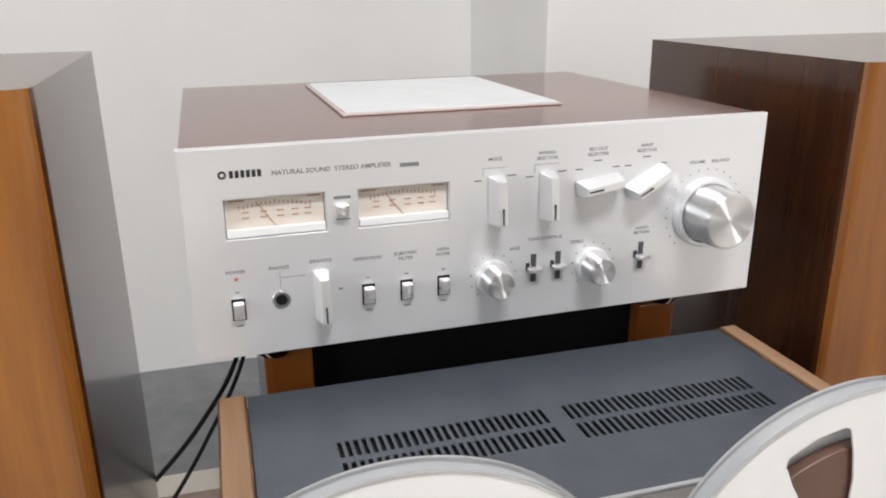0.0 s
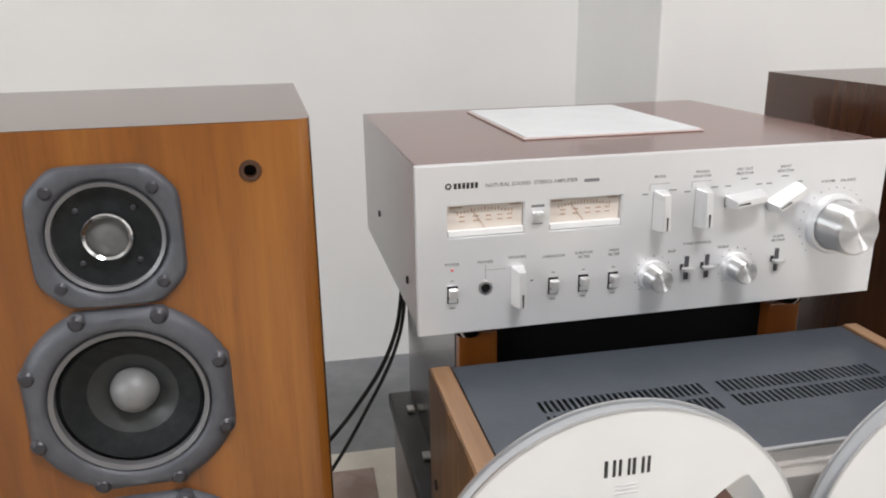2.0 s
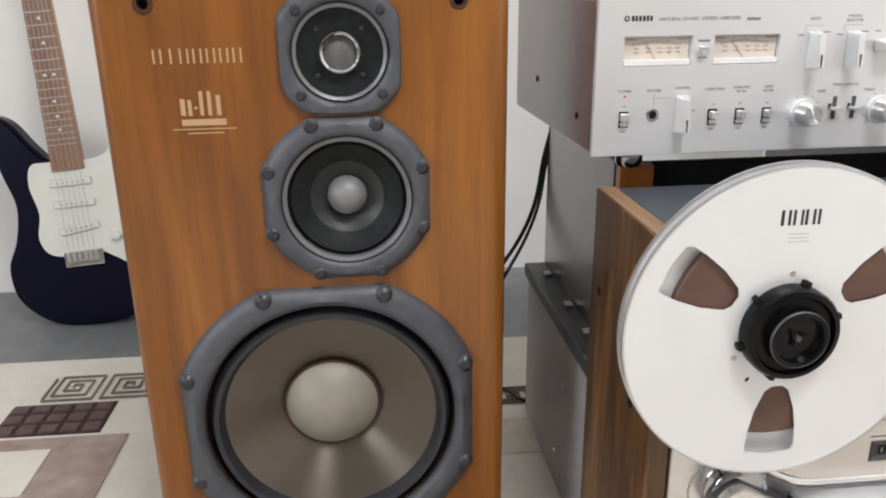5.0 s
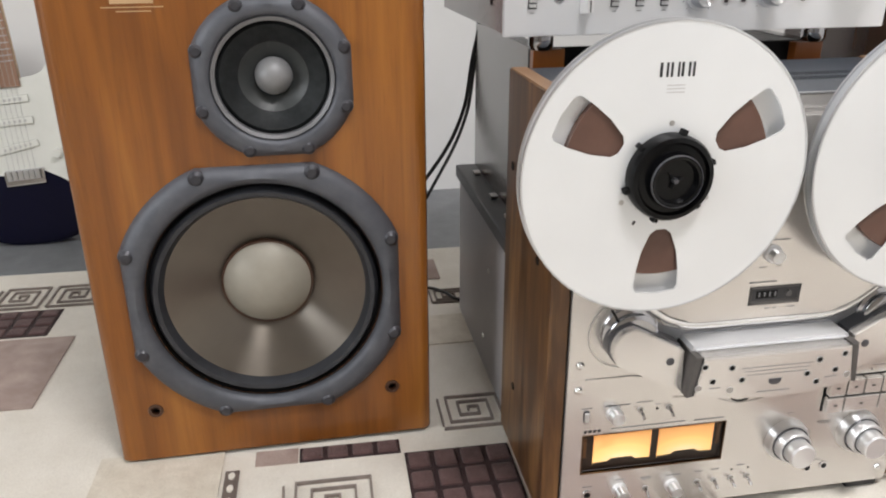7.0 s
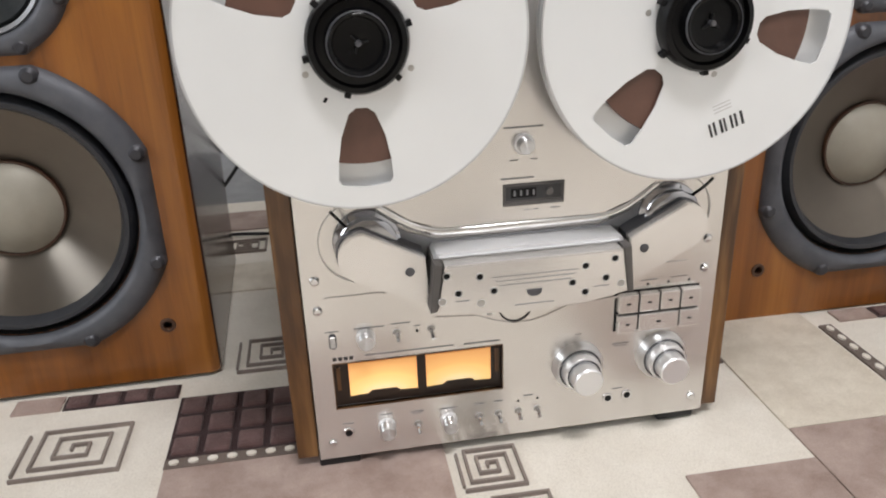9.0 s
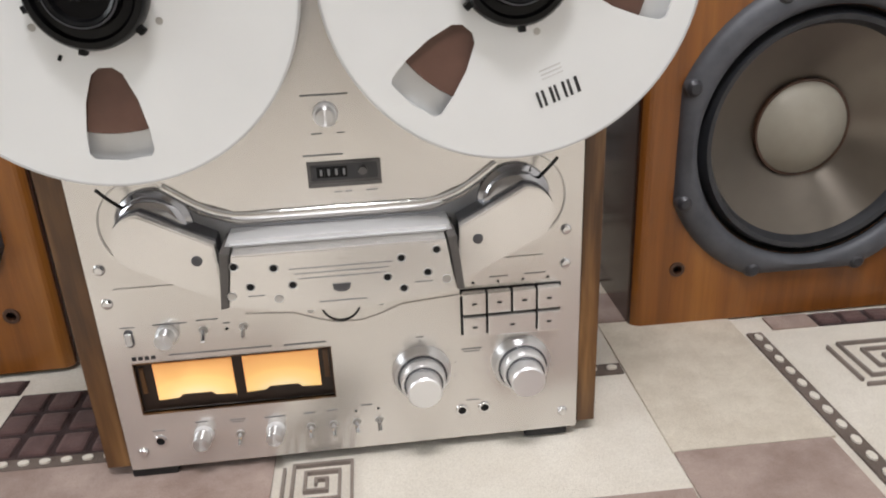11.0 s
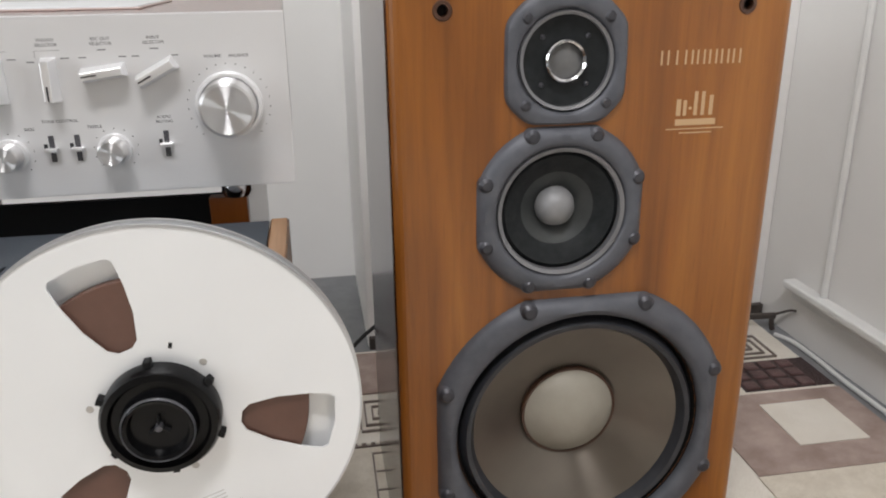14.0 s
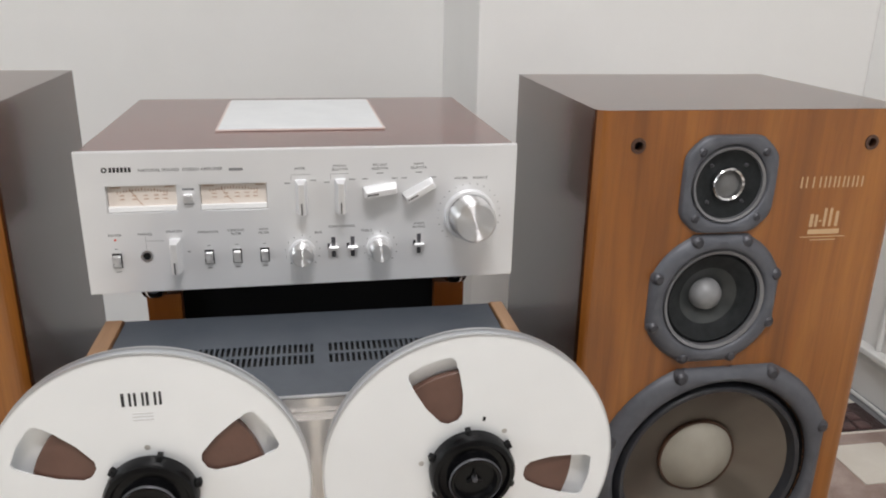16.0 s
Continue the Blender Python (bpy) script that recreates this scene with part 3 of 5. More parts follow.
    part("cone", ring_lathe([(0.038, 0.009), (0.0275, 0.015), (0.0185, 0.021), (0.0185, 0.026), (0.038, 0.014)], at, 64), GREY_CONE, md, smooth=True)
    part("dust_cap", lathe([(0.0005, -0.001), (0.007, 0.0), (0.013, 0.0035), (0.018, 0.009), (0.0205, 0.017), (0.0205, 0.024)], at, 48), DOME, md, "light grey domed dust cap", smooth=True)
    bosses(22.6, 0.082, at, md, 0.0083, -0.0085)
    screws(8, 22.6, 0.082, at, md, 0.0072, -0.0078)
    # tweeter
    (x, z), q = drivers[0]
    at = (x, 0, z)
    tw = part("tweeter", ring_lathe([(0.0462, 0.01), (0.0462, -0.0015), (0.0475, -0.0042), (0.05, -0.0066), (0.055, -0.0074), (0.0598, -0.0066), (0.0618, -0.004), (0.0625, 0.0005)], at, 128, octo(0.0588, 0.0672, 0.0475, 0.0625), True), CAST, sp, "grey tweeter plate with cut corners", smooth=True)
    part("trim_ring", ring_lathe([(0.0462, -0.002), (0.0448, -0.0055), (0.0418, -0.004), (0.0418, 0.003), (0.0462, 0.005)], at, 72), RINGGREY, tw, smooth=True)
    part("horn_plate", ring_lathe([(0.0425, 0.0005), (0.03, 0.004), (0.019, 0.005), (0.019, 0.01), (0.0425, 0.009)], at, 64), BLACK_CONE, tw, smooth=True)
    part("dome_ring", ring_lathe([(0.0205, 0.006), (0.0197, -0.003), (0.0185, -0.0042), (0.0165, -0.0025), (0.016, 0.006)], at, 48), CHROME, tw, "bright metal ring", smooth=True)
    part("dome", lathe([(0.0005, -0.001), (0.006, -0.0004), (0.012, 0.0018), (0.0168, 0.0045), (0.0168, 0.008)], at, 48), TWEETER_DOME, tw, smooth=True)
    screws(4, 45, 0.0556, at, tw, 0.0056, -0.0062)
    screws(4, 45, 0.031, (x, 0.0085, z), tw, 0.0024, -0.006)
    # maker's mark, as plain shapes
    lx = -0.1025 if side > 0 else 0.104
    z0 = 0.606
    for i in range(7):
        x = lx - 0.0365 + i * 0.0122
        for dx in (-0.0033, 0.0033) if i != 1 else (0.0,):
            part("logo_bar", box(x + dx - 0.0009, x + dx + 0.0009, -0.0004, 0.001, z0, z0 + 0.0135), GOLD, sp)
    for dx, bw, lo, hi in ((-0.0185, 0.0045, 0.557, 0.573), (-0.012, 0.0035, 0.557, 0.572), (-0.0065, 0.003, 0.563, 0.5655), (-0.001, 0.0035, 0.557, 0.58), (0.0065, 0.0035, 0.557, 0.58), (0.015, 0.004, 0.557, 0.576)):
        part("model_bar", box(lx + dx - bw / 2, lx + dx + bw / 2, -0.0004, 0.001, lo, hi), GOLD, sp)
    part("model_bar", box(lx - 0.021, lx + 0.021, -0.0004, 0.001, 0.5475, 0.5535), GOLD, sp)
    part("model_bar", box(lx - 0.03, lx + 0.03, -0.0004, 0.001, 0.5435, 0.5445), GOLD, sp)
    part("model_bar", box(lx - 0.016, lx + 0.018, -0.0004, 0.001, 0.5395, 0.5405), GOLD, sp)
    return sp


loudspeaker(pose(-0.279, 0.567, 0.0022, 0, 0, 1.0), 1, "reddish brown veneered three-way loudspeaker on the carpet near the guitar")
loudspeaker(pose(0.7455, 0.552, -0.0018, 0, 0, -0.3), -1, "reddish brown veneered three-way loudspeaker on the carpet near the pipes")

# ---- rack behind the deck ----
base = thing("low_cabinet", pose(0.23, 0.77, 0), "grey laminate cabinet with a dark top board behind the tape deck", "cabinet")
part("body", box(0.022, 0.44, 0.575, 0.925, -0.004, 0.238, 0.002), GREY_BOARD, base)
part("top_board", box(0.016, 0.446, 0.565, 0.93, 0.239, 0.259, 0.003), DARK_BOARD, base, "dark top board")
for y, z in ((0.7, 0.165), (0.73, 0.045)):
    cap = part("screw_cap", lathe([(0.0005, -0.002), (0.004, -0.0015), (0.0045, 0.001)], (0, 0, 0), 12), STEEL, base)
    cap.matrix_basis = Matrix.Translation((0.0215, y, z)) @ Matrix.Rotation(-math.pi / 2, 4, "Z")
rack = thing("rack", pose(0.23, 0.75, 0.259), "glossy brown rack with varnished orange wooden posts under the amplifier", "rack")
for x0, x1 in ((0.046, 0.084), (0.376, 0.412)):
    part("post", box(x0, x1, 0.594, 0.609, 0.2595, 0.488, 0.0015), ORANGE, rack, "varnished orange wooden post")
    part("side_panel", box(x0 + 0.001, x0 + 0.02, 0.6173, 0.925, 0.2595, 0.488, 0.001) if x0 < 0.2 else box(x1 - 0.02, x1 - 0.001, 0.6173, 0.925, 0.2595, 0.488, 0.001), RACK_SIDE, rack, "glossy brown side panel")
# black sheet across the open rack, in place of its deep shade
part("void_sheet", box(0.0465, 0.4115, 0.6093, 0.617, 0.2595, 0.4875), BLACK, rack, "black sheet standing for the shade inside the rack")
for y, z in ((0.87, 0.272), (0.75, 0.276), (0.66, 0.28)):
    part("bracket", box(0.034, 0.044, y - 0.008, y + 0.008, 0.2595, 0.2635, 0.001), STEEL, rack)

# ---- amplifier ----
amp = thing("amplifier", pose(0.23, 0.7, 0.488), "silver-fronted stereo amplifier in a dark reddish brown case on wooden posts", "amplifier")
F = 0.556
holes = [[(0.0275, 0.597), (0.0965, 0.597), (0.0965, 0.625), (0.0275, 0.625)], [(0.12, 0.597), (0.188, 0.597), (0.188, 0.625), (0.12, 0.625)], circle(0.061, 0.549, 0.0042, 24)]
part("front_panel", slab([(0.0, 0.508), (0.461, 0.508), (0.461, 0.661), (0.0, 0.661)], F, F + 0.007, holes, 0.0008), SILVER, amp, "brushed silver front panel")
part("case", box(0.002, 0.459, F + 0.0075, 0.922, 0.5095, 0.6605, 0.0015), AMP_CASE, amp, "dark reddish brown wood case")
# ventilation grille on the lid
part("grille_frame", box(0.1295, 0.3265, 0.66, 0.888, 0.6607, 0.6625, 0.0006), PINK, amp)
part("grille", box(0.1325, 0.3235, 0.663, 0.885, 0.6622, 0.6637, 0.0004), PAPER, amp, "white perforated ventilation grille")
for y, z in ((0.62, 0.54), (0.8, 0.56)):
    ob = part("case_screw", lathe([(0.0005, -0.001), (0.0035, -0.001), (0.0045, 0.001)], (0, 0, 0), 14), BLACK, amp)
    ob.matrix_basis = Matrix.Translation((0.002, y, z)) @ Matrix.Rotation(-math.pi / 2, 4, "Z")
for x in (0.056, 0.403):
    for y in (0.6, 0.88):
        ob = part("foot", lathe([(0.0005, -0.0215), (0.0135, -0.0215), (0.0145, -0.012), (0.0145, -0.004), (0.0125, 0.0), (0.0005, 0.0)], (0, 0, 0), 32), DARK_CHROME, amp, "chromed foot", smooth=True)
        ob.matrix_basis = Matrix.Translation((x, y, 0.488)) @ Matrix.Rotation(-math.pi / 2, 4, "X")


def dial(x0, x1, z0, z1, y, parent, needle):
    """A level meter behind its window: scale card, arc of marks, needle, lip and glass."""
    face = part("meter", box(x0, x1, y + 0.0055, y + 0.007, z0, z1), METER_FACE, parent, "cream level meter")
    part("lip", box(x0, x1, y + 0.0005, y + 0.0055, z0, z0 + 0.0055, 0.0005), METER_LIP, face)
    cx, w = (x0 + x1) / 2, x1 - x0
    for i in range(17):
        s = -1 + 2 * i / 16
        mx, mz = cx + s * w * 0.36, z0 + 0.0215 - 0.0035 * s * s
        part("mark", box(mx - 0.0004, mx + 0.0004, y + 0.0051, y + 0.0054, mz, mz + (0.0022 if i % 4 else 0.0034)), RED_INK, face)
    bars([(cx + dx * w, z0 + dz, w * 0.07, 0.0009) for dx in (-0.3, -0.12, 0.05, 0.2, 0.33) for dz in (0.0165, 0.0125)], y + 0.0053, face, RED_INK, "scale_bar")
    bars([(x0 + w * 0.12, z1 - 0.002, w * 0.16, 0.001), (x1 - w * 0.1, z1 - 0.002, w * 0.14, 0.001)], y + 0.0053, face, RED_INK, "scale_bar")
    nd = bmesh.new()
    a = [nd.verts.new(v) for v in ((cx - 0.0003, y + 0.005, z0 + 0.005), (cx + 0.0004, y + 0.005, z0 + 0.005), (cx + needle * w + 0.0004, y + 0.005, z1 - 0.005), (cx + needle * w - 0.0003, y + 0.005, z1 - 0.005))]
    nd.faces.new(a)
    out = bmesh.ops.extrude_face_region(nd, geom=nd.faces[:])
    for v in out["geom"]:
        if isinstance(v, bmesh.types.BMVert):
            v.co.y += 0.0003
    part("needle", nd, RED_INK, face)
    return face


dial(0.028, 0.096, 0.5975, 0.6245, F, amp, -0.17)
dial(0.1205, 0.1875, 0.5975, 0.6245, F, amp, -0.2)


def lever_knob(x, z, turn, parent):
    """A wedge-shaped selector knob with a raised back and a pointer line."""
    bm = box(-0.0062, 0.0062, -0.0185, -0.0004, -0.0185, 0.0185, 0.0012)
    for v in bm.verts:
        if v.co.y < -0.01:
            v.co.z *= 0.9
            v.co.x *= 0.55
            if v.co.z > 0:
                v.co.y += 0.003
    ob = part("selector_knob", bm, SATIN, parent, "silver wedge-shaped selector knob")
    ob.matrix_basis = Matrix.Translation((x, F, z)) @ Matrix.Rotation(radians(turn), 4, "Y")
    part("pointer", box(-0.0006, 0.0006, -0.0186, -0.0125, -0.0155, -0.0035), INK, ob)


def round_knob(name, x, z, r, depth, parent, y, base=1.25, teeth=True, mat=None):
    prof = [(0.0005, -depth * 0.985), (r * 0.25, -depth * 0.97), (r * 0.88, -depth), (r * 0.98, -depth * 0.95), (r, -depth * 0.85), (r, -0.0035)]
    ob = part(name, lathe(prof, (x, y, z), 72, None, 1 if teeth else 0, 0.025), mat or KNOB, parent, "turned aluminium knob", smooth=True)
    part("skirt", lathe([(r * 1.02, -0.0045), (r * base * 0.95, -0.0042), (r * base, -0.003), (r * base, 0.0)], (x, y, z), 56), SILVER, ob, smooth=True)
    return ob


for x, z, turn in ((0.0905, 0.549, 0), (0.224, 0.609, 0), (0.2655, 0.609, 0), (0.3085, 0.614, 83), (0.351, 0.613, 62)):
    lever_knob(x, z, turn, amp)
round_knob("bass_knob", 0.2225, 0.5465, 0.0115, 0.021, amp, F)
round_knob("treble_knob", 0.3075, 0.5475, 0.0115, 0.021, amp, F)
vol = round_knob("volume_knob", 0.4085, 0.583, 0.0235, 0.036, amp, F, 1.06, False)
part("balance_ring", ring_lathe([(0.0252, -0.0075), (0.0278, -0.007), (0.029, -0.005), (0.029, 0.0), (0.0252, 0.0)], (0.4085, F, 0.5825), 64), SILVER, vol, "aluminium balance ring", smooth=True)


def toggle(x, z, parent, tall=False):
    """A paddle switch in a black slot."""
    hh = 0.0105 if tall else 0.0085
    ob = part("switch", box(x - 0.0048, x + 0.0048, F - 0.0008, F + 0.001, z - hh, z + hh * 0.9, 0.0003), BLACK if not tall else GREY_INK, parent, "black-framed silver paddle switch")
    part("paddle", box(x - 0.0038, x + 0.0038, F - 0.0075, F - 0.0008, z - hh * 0.2, z + hh * 0.7, 0.0008), KNOB, ob)
    part("paddle_base", box(x - 0.0038, x + 0.0038, F - 0.003, F - 0.0008, z - hh * 0.85, z - hh * 0.35, 0.0005), SILVER, ob)


for x in (0.031, 0.1245, 0.1535, 0.1825):
    toggle(x, 0.5455, amp)
for x in (0.2565, 0.2775, 0.3515):
    ob = part("slide_switch", box(x - 0.0022, x + 0.0022, F - 0.0006, F + 0.001, 0.539, 0.562), BEVELGREY, amp, "slide switch in a dark slot")
    part("slider", box(x - 0.0055, x + 0.0055, F - 0.0075, F - 0.0006, 0.5485, 0.5515, 0.0006), KNOB, ob)
    part("index", box(x - 0.0065, x - 0.0035, F - 0.0012, F - 0.0002, 0.549, 0.555, 0.0003), INK, ob)
part("phones_socket", ring_lathe([(0.0041, 0.004), (0.0041, -0.0012), (0.0062, -0.0012), (0.007, 0.0)], (0.061, F, 0.549), 32), CHROME, amp, smooth=True)
# black disc across the mouth stands for the dark of the hole
part("socket_shade", lathe([(0.0005, -0.0002), (0.0041, -0.0002), (0.0041, 0.003)], (0.061, F, 0.549), 20), BLACK, amp)
part("meter_switch", box(0.1035, 0.1125, F - 0.0055, F, 0.608, 0.6155, 0.0008), KNOB, amp, "small silver push switch")
part("power_lamp", lathe([(0.0003, -0.0012), (0.0011, -0.001), (0.0013, 0.0)], (0.031, F, 0.568), 12), material("red_lamp", (0.6, 0.12, 0.1), 0.3), amp)
# printing
part("maker_mark", ring_lathe([(0.0014, -0.0003), (0.0028, -0.0003), (0.0028, 0.0002), (0.0014, 0.0002)], (0.0285, F, 0.6425), 24), INK, amp)
bars([(0.0345 + i * 0.0037, 0.6425, 0.0026, 0.005) for i in range(6)], F, amp, INK, "maker_bar")
lettering("NATURAL SOUND  STEREO AMPLIFIER", 0.0046, 0.061, F, 0.6415, amp, GREY_INK, "LEFT", squeeze=1.06)
bars([(0.158, 0.6405, 0.014, 0.0028)], F, amp, GREY_INK)
for words, x, z in (("POWER", 0.031, 0.574), ("PHONES", 0.061, 0.574), ("SPEAKERS", 0.0905, 0.576), ("OPERATION", 0.1245, 0.574), ("SUBSONIC", 0.1535, 0.575), ("FILTER", 0.1535, 0.571), ("HIGH", 0.1825, 0.575), ("FILTER", 0.1825, 0.571),
                    ("MODE", 0.2235, 0.6405), ("PHONO", 0.2655, 0.6425), ("SELECTOR", 0.2655, 0.6385), ("REC OUT", 0.3085, 0.6425), ("SELECTOR", 0.3085, 0.6385), ("INPUT", 0.351, 0.6425), ("SELECTOR", 0.351, 0.6385),
                    ("TONE CONTROL", 0.266, 0.575), ("VOLUME", 0.398, 0.6255), ("BALANCE", 0.42, 0.6255), ("BASS", 0.2405, 0.569), ("TREBLE", 0.293, 0.569), ("AUDIO", 0.3515, 0.575), ("MUTING", 0.3515, 0.571)):
    lettering(words, 0.0036, x, F, z - 0.001, amp, GREY_INK, squeeze=1.05)
bars([(0.0612, 0.5635, 0.0003, 0.013), (0.0705, 0.5655, 0.0185, 0.0003), (0.104, 0.552, 0.003, 0.0012), (0.1085, 0.6045, 0.01, 0.001), (0.1085, 0.6205, 0.012, 0.0022)], F, amp, GREY_INK, "print_line")
for cx, cz, r, n in ((0.223, 0.5465, 0.0185, 11), (0.3085, 0.5475, 0.0185, 11), (0.4085, 0.5825, 0.0355, 21)):
    for i in range(n):
        a = radians(-135 + 270 * i / (n - 1))
        bars([(cx + r * math.sin(a), cz + r * math.cos(a), 0.0009, 0.0009)], F, amp, INK, "scale_dot")
for cx in (0.224, 0.2655):
    bars([(cx, 0.633, 0.02, 0.0003), (cx - 0.01, 0.63, 0.0003, 0.006), (cx + 0.013, 0.6265, 0.007, 0.001), (cx - 0.014, 0.624, 0.006, 0.001)], F, amp, GREY_INK, "print_line")
for cx in (0.3085, 0.351):
    bars([(cx - 0.016, 0.6265, 0.006, 0.001), (cx, 0.6325, 0.007, 0.001), (cx + 0.016, 0.6265, 0.006, 0.001)], F, amp, GREY_INK, "print_line")
for x in (0.031, 0.1245, 0.1535, 0.1825):
    bars([(x, 0.558, 0.003, 0.0009), (x, 0.5325, 0.005, 0.0009)], F, amp, GREY_INK, "print_line")

# it stands a little askew on its posts
amp.matrix_basis = Matrix.Translation((0.23, F, 0)) @ Matrix.Rotation(radians(0.9), 4, "Z") @ Matrix.Translation((-0.23, -F, 0)) @ amp.matrix_basis

# ---- tape deck ----
deck = thing("tape_deck", pose(0.232, 0.46, 0), "champagne-silver reel-to-reel tape deck with walnut cheeks standing on the carpet", "tape deck")
D = 0.368
B0 = 0.007
part("body", box(0.031, 0.433, D + 0.006, 0.556, B0, 0.47), DARK_BOARD, deck)
vu = [(0.052, 0.065), (0.2155, 0.065), (0.2155, 0.114), (0.052, 0.114)]
panel = slab([(0.031, B0), (0.433, B0), (0.433, 0.472), (0.031, 0.472)], D, D + 0.0055, [vu], 0.0008)
part("front_panel", panel, WARM_SILVER, deck, "brushed champagne front panel")
for x0, x1 in ((0.009, 0.0295), (0.4345, 0.4515)):
    ch = part("cheek", box(x0, x1, D + 0.004, 0.558, 0.009, 0.474, 0.0012), WALNUT, deck, "walnut side cheek")
    part("edge_strip", box(x0 + 0.0015, x1 - 0.0015, D + 0.006, 0.556, 0.4735, 0.4755, 0.0006), EDGE_WOOD, ch, "pale wood top edge")
for y, z in ((0.42, 0.3), (0.53, 0.37), (0.5, 0.1)):
    ob = part("cheek_screw", lathe([(0.0005, -0.001), (0.0045, -0.001), (0.0055, 0.001)], (0, 0, 0), 14), BLACK, deck)
    ob.matrix_basis = Matrix.Translation((0.0088, y, z)) @ Matrix.Rotation(-math.pi / 2, 4, "Z")
for x in (0.05, 0.405):
    for y in (0.3815, 0.53):
        part("foot", box(x - 0.02, x + 0.02, y - 0.012, y + 0.012, -0.0015, 0.0068, 0.002), RUBBER, deck, "black rubber foot")
# vented lid: four rows of slots, cut through
SX = [(0.083, 0.232), (0.245, 0.397)]
SY = [(0.432, 0.451), (0.457, 0.476)]
bm = bmesh.new()
ys = [D + 0.003, SY[0][0], SY[0][1], SY[1][0], SY[1][1], 0.556]
xs = [0.0305]
for a, b in SX:
    n = 27
    pitch = (b - a) / n
    for i in range(n):
        xs += [a + i * pitch + pitch * 0.22, a + (i + 1) * pitch - pitch * 0.22]
xs.append(0.4335)
grid_v = [[bm.verts.new((x, y, 0.4735)) for x in xs] for y in ys]
for j in range(len(ys) - 1):
    for i in range(len(xs) - 1):
        if not (j in (1, 3) and i % 2 == 1):
            bm.faces.new((grid_v[j][i], grid_v[j][i + 1], grid_v[j + 1][i + 1], grid_v[j + 1][i]))
out = bmesh.ops.extrude_face_region(bm, geom=bm.faces[:])
for v in out["geom"]:
    if isinstance(v, bmesh.types.BMVert):
        v.co.z -= 0.0012
part("vented_lid", bm, GREY_TOP, deck, "dark grey metal lid with ventilation slots")
# black sheet below the slots stands for the unlit inside
part("slot_dark", box(0.07, 0.41, 0.42, 0.49, 0.4702, 0.4706), BLACK, deck)
part("front_ledge", box(0.031, 0.433, D - 0.0005, D + 0.0028, 0.4722, 0.4742, 0.0005), REEL_EDGE, deck)
# raised reel plate with a rolled lower edge
plate = [(0.1, 0.27), (0.127, 0.2505), (0.155, 0.2395), (0.309, 0.2395), (0.337, 0.2505), (0.364, 0.27), (0.42, 0.3), (0.42, 0.46), (0.044, 0.46), (0.044, 0.3)]
rp = part("reel_plate", slab(plate, D - 0.009, D - 0.0002, (), 0.006), WARM_SILVER, deck, "raised champagne reel plate", smooth=True)
part("rolled_edge", tube([(0.104, D - 0.0045, 0.2685), (0.127, D - 0.0055, 0.2525), (0.14, D - 0.0058, 0.246), (0.157, D - 0.006, 0.2418), (0.18, D - 0.006, 0.241), (0.232, D - 0.006, 0.241), (0.284, D - 0.006, 0.241), (0.307, D - 0.006, 0.2418), (0.324, D - 0.0058, 0.246), (0.337, D - 0.0055, 0.2525), (0.36, D - 0.0045, 0.2685)], 0.0042, 16), LIP, rp, "bright rolled lower edge", smooth=True)
part("recess_band", slab([(0.1, 0.262), (0.128, 0.242), (0.156, 0.2315), (0.308, 0.2315), (0.336, 0.242), (0.364, 0.262), (0.345, 0.215), (0.119, 0.215)], D - 0.002, D - 0.0002), RECESS, deck, "grey recessed band")
# tape counter and speed knob on the plate
E0 = D - 0.009
ct = part("counter", slab([(0.214, 0.26), (0.27, 0.26), (0.27, 0.2805), (0.214, 0.2805)], E0 - 0.0022, E0 + 0.001, [[(0.2165, 0.265), (0.2675, 0.265), (0.2675, 0.278), (0.2165, 0.278)]], 0.0014), COUNTER_GREY, deck, "tape counter in a grey bezel")
part("counter_window", box(0.2166, 0.2674, E0 - 0.0006, E0 + 0.0004, 0.2651, 0.2779), DARK_BOARD, ct)
for i in range(4):
    part("digit_wheel", box(0.221 + i * 0.0058, 0.2267 + i * 0.0058, E0 - 0.0012, E0 - 0.0004, 0.2675, 0.276, 0.0003), BLACK, ct)
    bars([(0.2244 + i * 0.0058, 0.2718, 0.0018, 0.005)], E0 - 0.0012, ct, GREY_INK, "digit_bar")
part("reset_button", lathe([(0.0005, -0.003), (0.0032, -0.0028), (0.0036, 0.0)], (0.256, E0 - 0.0004, 0.2717), 20), COUNTER_GREY, ct, smooth=True)
bars([(0.227, 0.2855, 0.03, 0.0014), (0.236, 0.2555, 0.006, 0.001), (0.244, 0.2555, 0.005, 0.001), (0.262, 0.2555, 0.009, 0.001), (0.232, 0.331, 0.035, 0.0014), (0.224, 0.302, 0.008, 0.001), (0.242, 0.302, 0.006, 0.001)], E0, deck, GREY_INK)
round_knob("pitch_knob", 0.232, 0.3165, 0.0072, 0.013, deck, E0, 1.3)


